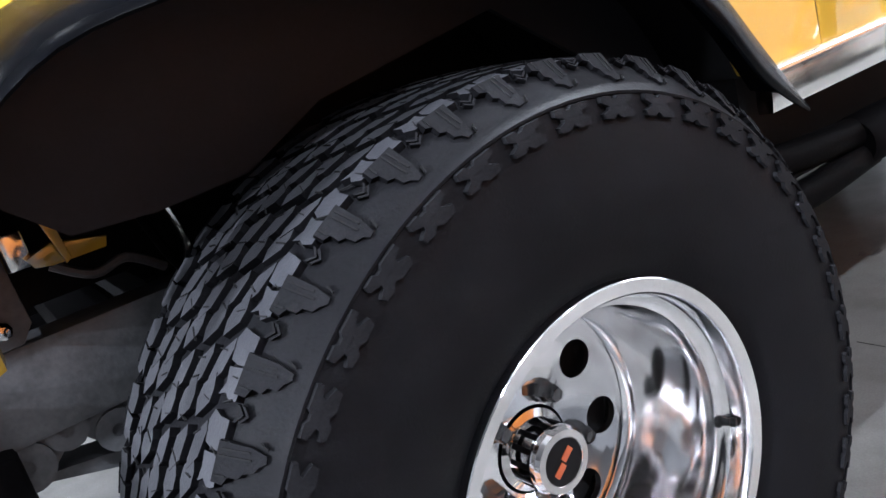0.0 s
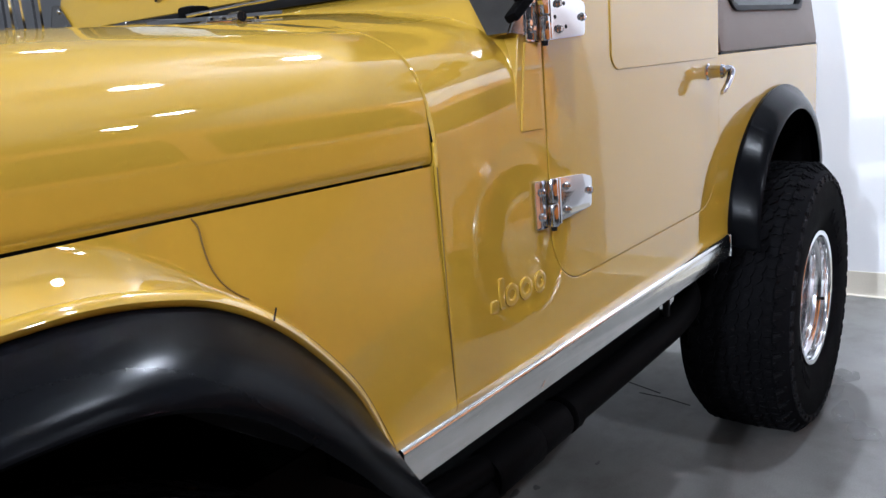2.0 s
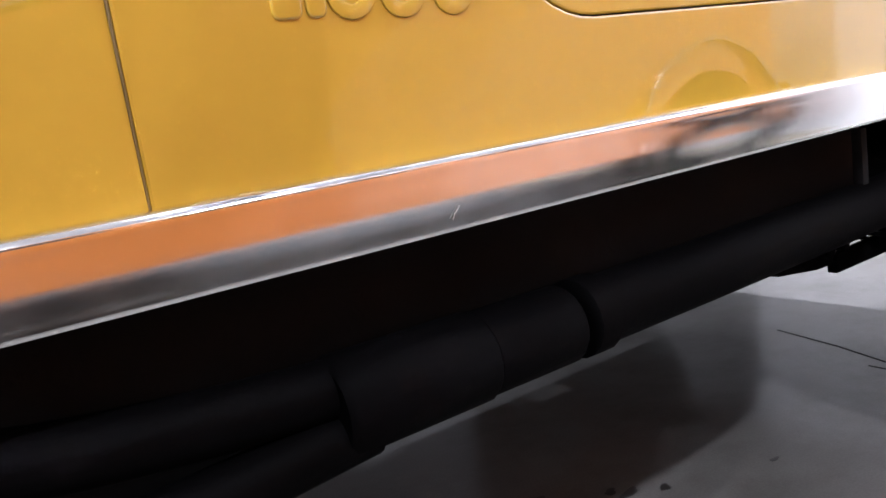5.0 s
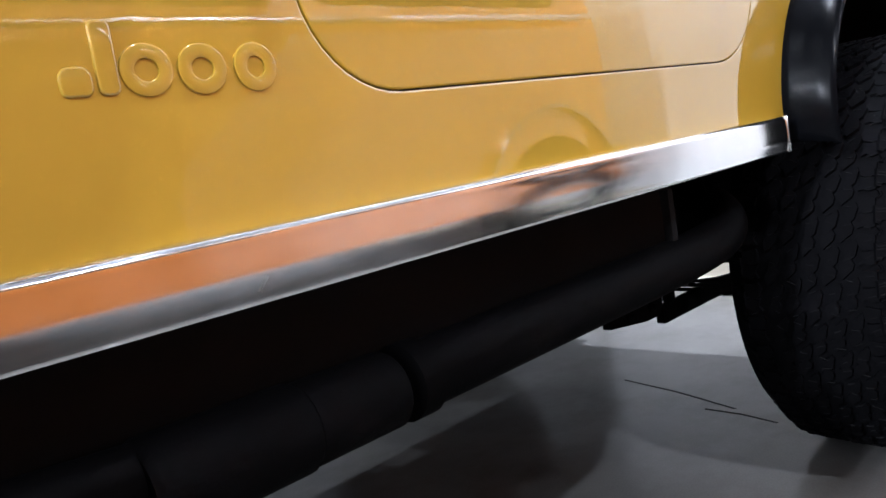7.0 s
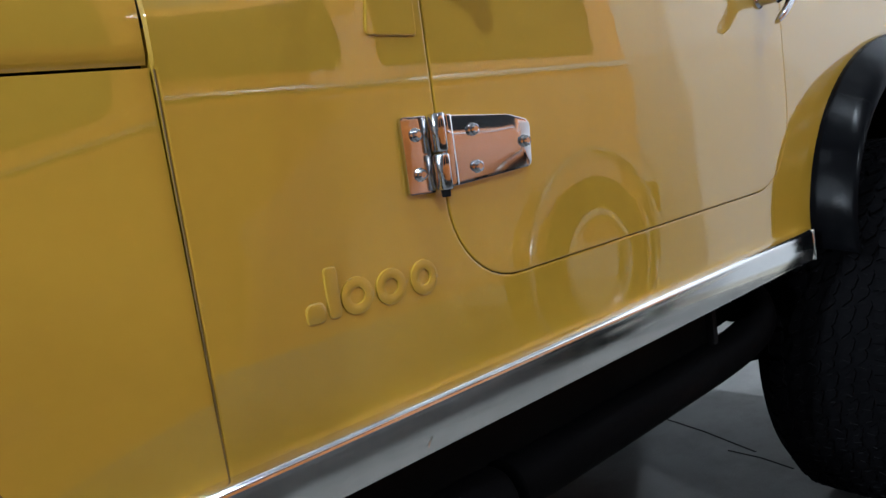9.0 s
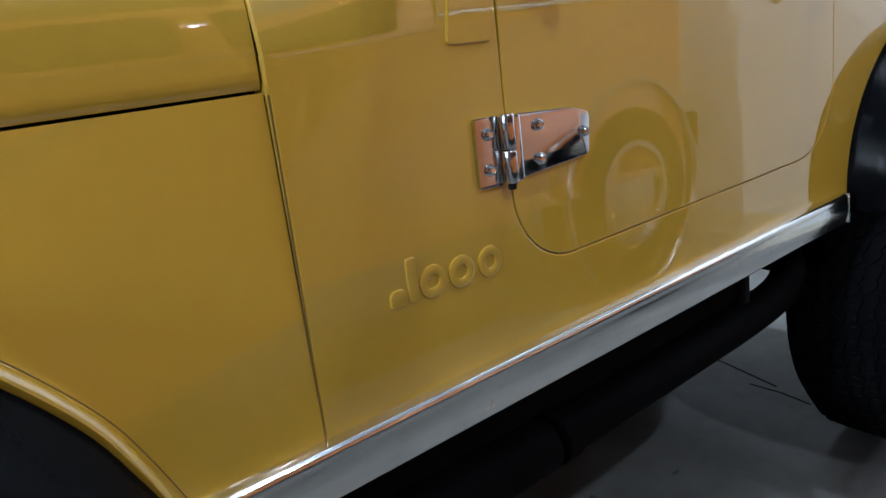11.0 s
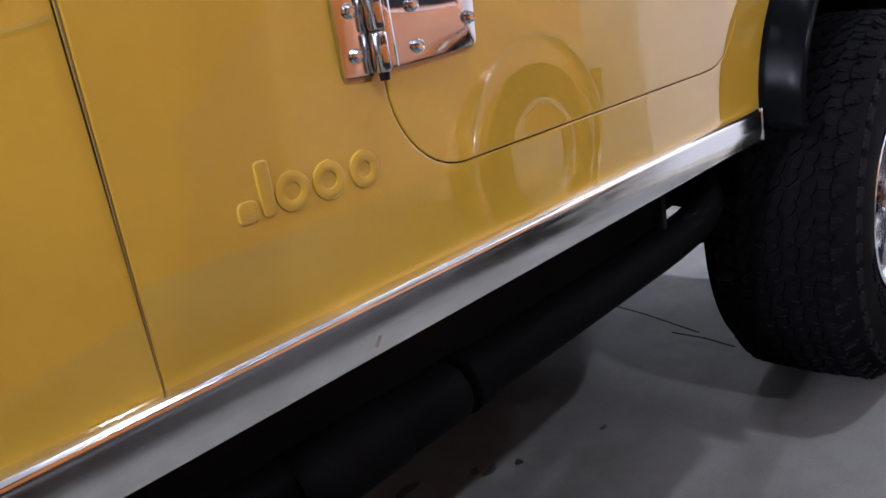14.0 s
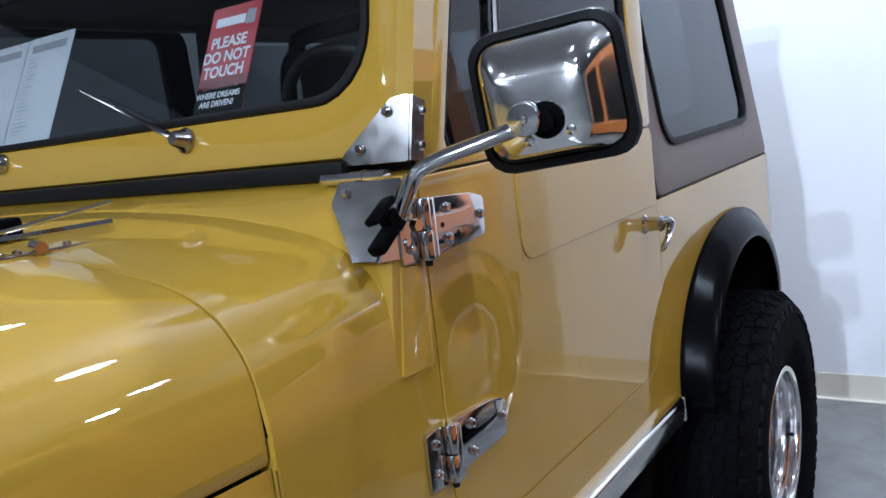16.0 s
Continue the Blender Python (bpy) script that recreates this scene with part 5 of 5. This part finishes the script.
for y in (0.27, W - 0.29):
    hang = part("spring_bracket", slab([(1.08, 0.60), (1.08, 0.400), (1.20, 0.384), (1.245, 0.384), (1.262, 0.405), (1.262, 0.60)], y, y + 0.02, "xz", 0.003), M_BLACK, car)
    part("bracket_bar", box(1.262, 1.52, y, y + 0.02, 0.362, 0.398, 0.004), M_BLACK, hang)
    part("bracket_stay", box(1.292, 1.312, y, y + 0.02, 0.398, 0.480, 0.003), M_BLACK, hang)
    part("bracket_plate", slab([(1.262, 0.60), (1.262, 0.470), (1.42, 0.482), (1.50, 0.452), (1.60, 0.452), (1.60, 0.60)], y + 0.002, y + 0.018, "xz", 0.003), M_BLACK, hang)
    for x in (1.14, 1.215):
        part("bolt", lathe([(0.011, y), (0.011, y - 0.006), (0.007, y - 0.008), (0.007, y - 0.014), (0.0, y - 0.015)], 6, (x, 0, 0.41)), M_BLACK, hang)
# Oversized dark box and plate added to block light under the floor.
part("gearbox", box(-0.9, 2.1, 0.42, W - 0.42, 0.47, 0.70, 0.05), M_MATT_DARK, car)
part("skid_plate", box(0.25, 0.95, 0.36, W - 0.36, 0.45, 0.47, 0.01), M_MATT_DARK, car)
part("fuel_tank", box(1.95, 2.22, 0.42, W - 0.42, 0.50, 0.70, 0.03), M_BLACK, car)
part("engine_block", box(-0.85, -0.1, 0.52, W - 0.52, 0.62, 1.10, 0.04), M_MATT_DARK, car)
# front end seen ahead of the tyre
bump = part("front_bumper", box(-1.30, -1.20, -0.02, W + 0.02, 0.56, 0.70, 0.012), M_BLACK, car)
part("frame_horn", box(-1.22, -1.08, 0.32, 0.40, 0.585, 0.645, 0.008), M_BLACK, bump)
part("tow_bracket", slab(rounded([(-1.14, 0.80, 0.006), (-1.10, 0.79, 0.006), (-1.055, 0.865, 0.006), (-1.09, 0.88, 0.006)], 4), 0.05, 0.075, "xz", 0.003), M_YELLOW, bump, "yellow painted bracket")
hb = part("horn_bracket", slab([(-1.115, 0.825), (-1.037, 0.80), (-1.033, 0.720), (-1.048, 0.700), (-1.125, 0.700)], 0.275, 0.285, "xz", 0.002), M_FRAME, bump, "dusty black steel bracket")
part("bolt", lathe([(0.010, 0.276), (0.010, 0.272), (0.007, 0.270), (0.007, 0.262), (0.0, 0.261)], 8, (-1.062, 0, 0.722)), M_CHROME, hb)
part("front_rail", box(-1.20, -0.80, 0.28, 0.345, 0.59, 0.699, 0.008), M_FRAME, bump)
for x, z, r in ((-1.095, 0.566, 0.030), (-1.045, 0.588, 0.024), (-0.995, 0.562, 0.026)):
    part("shackle_eye", lathe([(0.008, 0.285), (r, 0.285), (r, 0.345), (0.008, 0.345)], 18, (x, 0, z), caps=False), M_FRAME, bump)
part("shackle_plate", slab([(-1.12, 0.60), (-1.115, 0.552), (-1.085, 0.538), (-1.055, 0.565), (-1.03, 0.570), (-1.005, 0.540), (-0.97, 0.548), (-0.93, 0.60)], 0.290, 0.300, "xz", 0.003), M_FRAME, bump)
part("leaf_spring", slab([(-1.10, 0.545), (-0.94, 0.520), (-0.80, 0.50), (-0.80, 0.47), (-0.95, 0.492), (-1.08, 0.53)], 0.31, 0.37, "xz", 0.003), M_FRAME, bump)
part("stay", slab([(-0.993, 0.832), (-0.979, 0.832), (-0.972, 0.772), (-0.979, 0.768)], 0.262, 0.272, "xz", 0.002), M_YELLOW, bump, "yellow painted stay")
part("tie_plate", slab([(-1.014, 0.782), (-0.985, 0.792), (-0.927, 0.778), (-0.931, 0.766), (-0.99, 0.766), (-1.008, 0.770)], 0.29, 0.32, "xz", 0.003), M_YELLOW, bump, "yellow painted plate")
part("relay", box(-1.035, -1.006, 0.30, 0.33, 0.772, 0.815, 0.004), M_STEEL, bump)
part("steel_line", sweep(curve_points([(-0.86, 0.31, 0.83), (-0.849, 0.30, 0.775), (-0.844, 0.30, 0.742), (-0.85, 0.32, 0.70)], 5), 0.005, 8), M_STEEL, bump)
part("steel_line", sweep(curve_points([(-0.99, 0.34, 0.76), (-0.95, 0.33, 0.735), (-0.91, 0.33, 0.74), (-0.87, 0.34, 0.71)], 5), 0.006, 8), M_FRAME, bump)
part("steering_rod", sweep([(-0.80, 0.18, 0.43), (-0.80, W - 0.18, 0.43)], 0.016, 10), M_BLACK, car)
part("shock_absorber", sweep([(-0.72, 0.22, 0.40), (-0.72, 0.22, 0.62), (-0.72, 0.23, 0.621), (-0.72, 0.26, 0.95)], [0.028, 0.028, 0.021, 0.021], 12), M_BLACK, car)
part("brake_hose", sweep(curve_points([(-0.90, 0.30, 0.86), (-0.88, 0.24, 0.74), (-0.84, 0.20, 0.66), (-0.78, 0.22, 0.55)], 6), 0.006, 8), M_BLACK, car)

# cards behind the glass
def card(y0, y1, z0, z1, out, turn, back=0.0):
    """A thin card behind the windscreen, turned in its plane by some degrees about its foot."""
    def f(u, v, o=0.0):
        a, b = (u - 0.5) * (y1 - y0), v * (z1 - z0)
        c, s = math.cos(radians(turn)), math.sin(radians(turn))
        return ws((y0 + y1) / 2 - (a * c + b * s), z0 + (-a * s + b * c), out + o - back * b)
    bm = bmesh.new()
    a = [bm.verts.new(f(u, v, o)) for o in (0, -0.0008) for u, v in ((0, 0), (1, 0), (1, 1), (0, 1))]
    for q in ((0, 1, 2, 3), (7, 6, 5, 4), (0, 4, 5, 1), (1, 5, 6, 2), (2, 6, 7, 3), (3, 7, 4, 0)):
        bm.faces.new([a[i] for i in q])
    return bm, f


def strip(f, u0, u1, v0, v1, o=0.0008):
    bm = bmesh.new()
    bm.faces.new([bm.verts.new(f(u, v, o)) for u, v in ((u0, v0), (u1, v0), (u1, v1), (u0, v1))])
    return bm


def words(text, f, u, v, size, parent, material):
    cu = bpy.data.curves.new("lettering", "FONT")
    cu.body, cu.size, cu.align_x, cu.offset = text, size, "CENTER", size * 0.032
    ob = new("lettering", cu)
    cu.materials.append(material)
    o, ux = f(u, v, 0.0012), (f(1, v) - f(0, v)).normalized()
    vz = (f(u, 1) - f(u, 0)).normalized()
    n = ux.cross(vz)
    m = Matrix((ux, vz, n)).transposed().to_4x4()
    m.translation = o
    ob.parent = parent
    ob.matrix_parent_inverse = WORLD_OF[parent.name].inverted()
    ob.matrix_basis = m
    return ob


cb, cf = card(0.356, 0.474, 1.478, 1.672, -0.012, 0, 0.22)
sign = tagged(part("notice_card", cb, M_RED, None, smooth=0), "red notice card with white lettering inside windscreen", "sign")
part("dark_band", strip(cf, 0, 1, 0, 0.27), M_GASKET, sign, smooth=0)
part("dark_red_band", strip(cf, 0, 1, 0.27, 0.36), M_DARKRED, sign, smooth=0)
for i, t in enumerate(("PLEASE", "DO NOT", "TOUCH")):
    words(t, cf, 0.47, 0.63 - 0.130 * i, 0.0275, sign, M_WHITE)
for i, t in enumerate(("WHERE DREAMS", "ARE DRIVEN!")):
    words(t, cf, 0.46, 0.185 - 0.075 * i, 0.0142, sign, M_WHITE)
part("printed_bar", strip(cf, 0.10, 0.84, 0.262, 0.275), M_WHITE, sign, smooth=0)
part("printed_shape", strip(cf, 0.12, 0.72, 0.82, 0.90), M_WHITE, sign, smooth=0)
part("printed_shape", strip(cf, 0.74, 0.92, 0.80, 0.93), M_INK, sign, smooth=0)
for k, (y0, y1) in enumerate(((0.908, 1.078), (1.085, 1.255))):
    pb, pf = card(y0, y1, 1.478, 1.715, -0.012 - 0.002 * k, 0, 0.22)
    sheet = tagged(part("paper_sheet", pb, M_PAPER, None, smooth=0), "white printed information sheet behind windscreen", "paper", "sheets behind the windscreen")
    part("printed_heading", strip(pf, 0.12, 0.88, 0.86, 0.93), M_INK, sheet, smooth=0)
    rnd = random.Random(7 + k)
    for i in range(20):
        v = 0.80 - 0.036 * i
        part("printed_line", strip(pf, 0.10, 0.10 + rnd.uniform(0.12, 0.36), v, v + 0.007), M_INK, sheet, smooth=0)

# ---- copper wagon parked alongside, seen in the reflections ----
SIDE = -1.32
wagon = thing("parked_wagon", (0.5, SIDE - 0.9, 0.0), "tall glossy copper orange wagon parked alongside", "car")
prof = rounded([(-1.2, 0.45, 0.04), (2.78, 0.45, 0.04), (2.80, 1.16, 0.05), (-0.9, 1.14, 0.05), (-1.25, 1.08, 0.10)], 6)
secs = []
for y, k in ((0.0, 0.985), (-0.02, 0.996), (-0.08, 1.0), (-1.72, 1.0), (-1.78, 0.996), (-1.80, 0.985)):
    secs.append([(0.4 + (x - 0.4) * k, SIDE + y, 0.8 + (z - 0.8) * k) for x, z in prof])
part("body", loft(secs, True, True), M_ORANGE, wagon)
cab = rounded([(-0.75, 1.13, 0.02), (2.78, 1.15, 0.02), (2.70, 1.80, 0.10), (-0.25, 1.80, 0.12)], 6)
part("cabin", loft([[(x, SIDE - 0.02 - 0.10 * max(0, (z - 1.1) / 0.7), z) for x, z in cab], [(x, SIDE - 1.78 + 0.10 * max(0, (z - 1.1) / 0.7), z) for x, z in cab]], True, True), M_ORANGE, wagon)
for x0, x1, xt in ((-0.52, 0.30, -0.22), (0.42, 1.25, 0.42), (1.40, 2.55, 1.40)):
    win = rounded([(x0, 1.24, 0.04), (x1, 1.24, 0.04), (x1, 1.66, 0.05), (xt, 1.66, 0.05)], 5)
    part("side_window", loft([[(x, SIDE - 0.014 - 0.10 * max(0, (z - 1.1) / 0.7), z) for x, z in win], [(x, SIDE - 0.03 - 0.10 * max(0, (z - 1.1) / 0.7), z) for x, z in win]], True, True), M_GASKET, wagon)
part("belt_strip", sweep([(-1.1, SIDE + 0.004, 1.17), (2.72, SIDE + 0.004, 1.19)], 0.013, 8), M_CHROME, wagon)
part("bumper", box(2.74, 2.90, SIDE - 1.8, SIDE - 0.01, 0.52, 0.66, 0.02), M_BLACK, wagon)
for x in (-0.70, 2.38):
    w = part("road_wheel", lathe([(0.20, -0.22), (0.34, -0.22), (0.385, -0.18), (0.39, -0.1), (0.38, -0.01), (0.35, 0.014), (0.23, 0.018), (0.215, 0.0)], 48, (x, SIDE - 0.005, 0.39), caps=False), M_RUBBER, wagon)
    part("rim", lathe([(0.215, -0.01), (0.225, 0.014), (0.20, 0.016), (0.185, -0.05), (0.12, -0.065), (0.06, -0.02), (0.0, -0.015)], 48, (x, SIDE - 0.005, 0.39)), M_BRUSHED, w)
    part("wheel_arch", lathe([(0.425, -0.02), (0.45, -0.02), (0.452, 0.012), (0.447, 0.020), (0.435, 0.020), (0.425, 0.004)], 48, (x, SIDE - 0.002, 0.42), closed=True), M_BRUSHED, w)

# ---- marks on the floor ----
def blot(x, y, rx, ry, seed, rot=0.0):
    rnd = random.Random(seed)
    ph = [rnd.uniform(0, 6.28) for _ in range(4)]
    out = []
    for k in range(40):
        a = 2 * math.pi * k / 40
        r = 1 + 0.22 * math.sin(2 * a + ph[0]) + 0.14 * math.sin(3 * a + ph[1]) + 0.09 * math.sin(5 * a + ph[2])
        u, v = rx * r * math.cos(a), ry * r * math.sin(a)
        out.append((x + u * math.cos(rot) - v * math.sin(rot), y + u * math.sin(rot) + v * math.cos(rot)))
    return slab(out, 0.0003, 0.0009, "xy")


for i, (x, y, rx, ry) in enumerate(((0.957, 0.462, 0.014, 0.009), (0.90, 0.50, 0.02, 0.012), (0.88, 0.53, 0.013, 0.01), (0.75, 0.62, 0.03, 0.016), (1.174, 0.37, 0.010, 0.006))):
    tagged(part("oil_spot", blot(x, y, rx, ry, i), M_DAMP, smooth=0), "small dark oil spot on the concrete", "stain", "oil spots under the vehicle")
# Flat patches beside the rear tyre, darker than the floor.
for i, (x, y, rx, ry) in enumerate(((2.20, -0.14, 0.06, 0.04), (2.04, -0.135, 0.05, 0.026), (1.86, -0.19, 0.085, 0.034), (1.74, -0.27, 0.07, 0.045))):
    tagged(part("dark_patch", blot(x, y, rx, ry, 20 + i), M_PATCH, smooth=0), "dark patch on grey concrete", "stain", "damp patches by the tyre")
for a, b, w in (((1.876, 0.804), (1.755, 0.40), 0.004), ((1.73, 0.47), (1.70, 0.27), 0.004), ((0.428, 0.286), (0.420, -0.07), 0.0016)):
    tagged(part("floor_crack", sweep([(*a, 0.0), ((a[0] + b[0]) / 2 + 0.01, (a[1] + b[1]) / 2, 0.0), (*b, 0.0)], w, 6, 0.3), M_MATT_DARK, smooth=0), "thin dark crack in concrete floor", "crack", "floor cracks")
for i, (x, y, rx, ry, rot) in enumerate(((0.446, 0.042, 0.075, 0.0035, -0.405), (0.568, 1.127, 0.105, 0.006, 0.0))):
    tagged(part("floor_scrape", blot(x, y, rx, ry, 40 + i, rot), M_SCUFF, smooth=0), "pale narrow scrape on grey concrete", "scrape", "floor scrapes")
tagged(part("floor_joint", box(-18, WALL_X - 0.03, -1.122, -1.117, 0.0002, 0.001), M_MATT_DARK, smooth=0), "sawn joint in concrete floor", "floor joint", kind="structure")
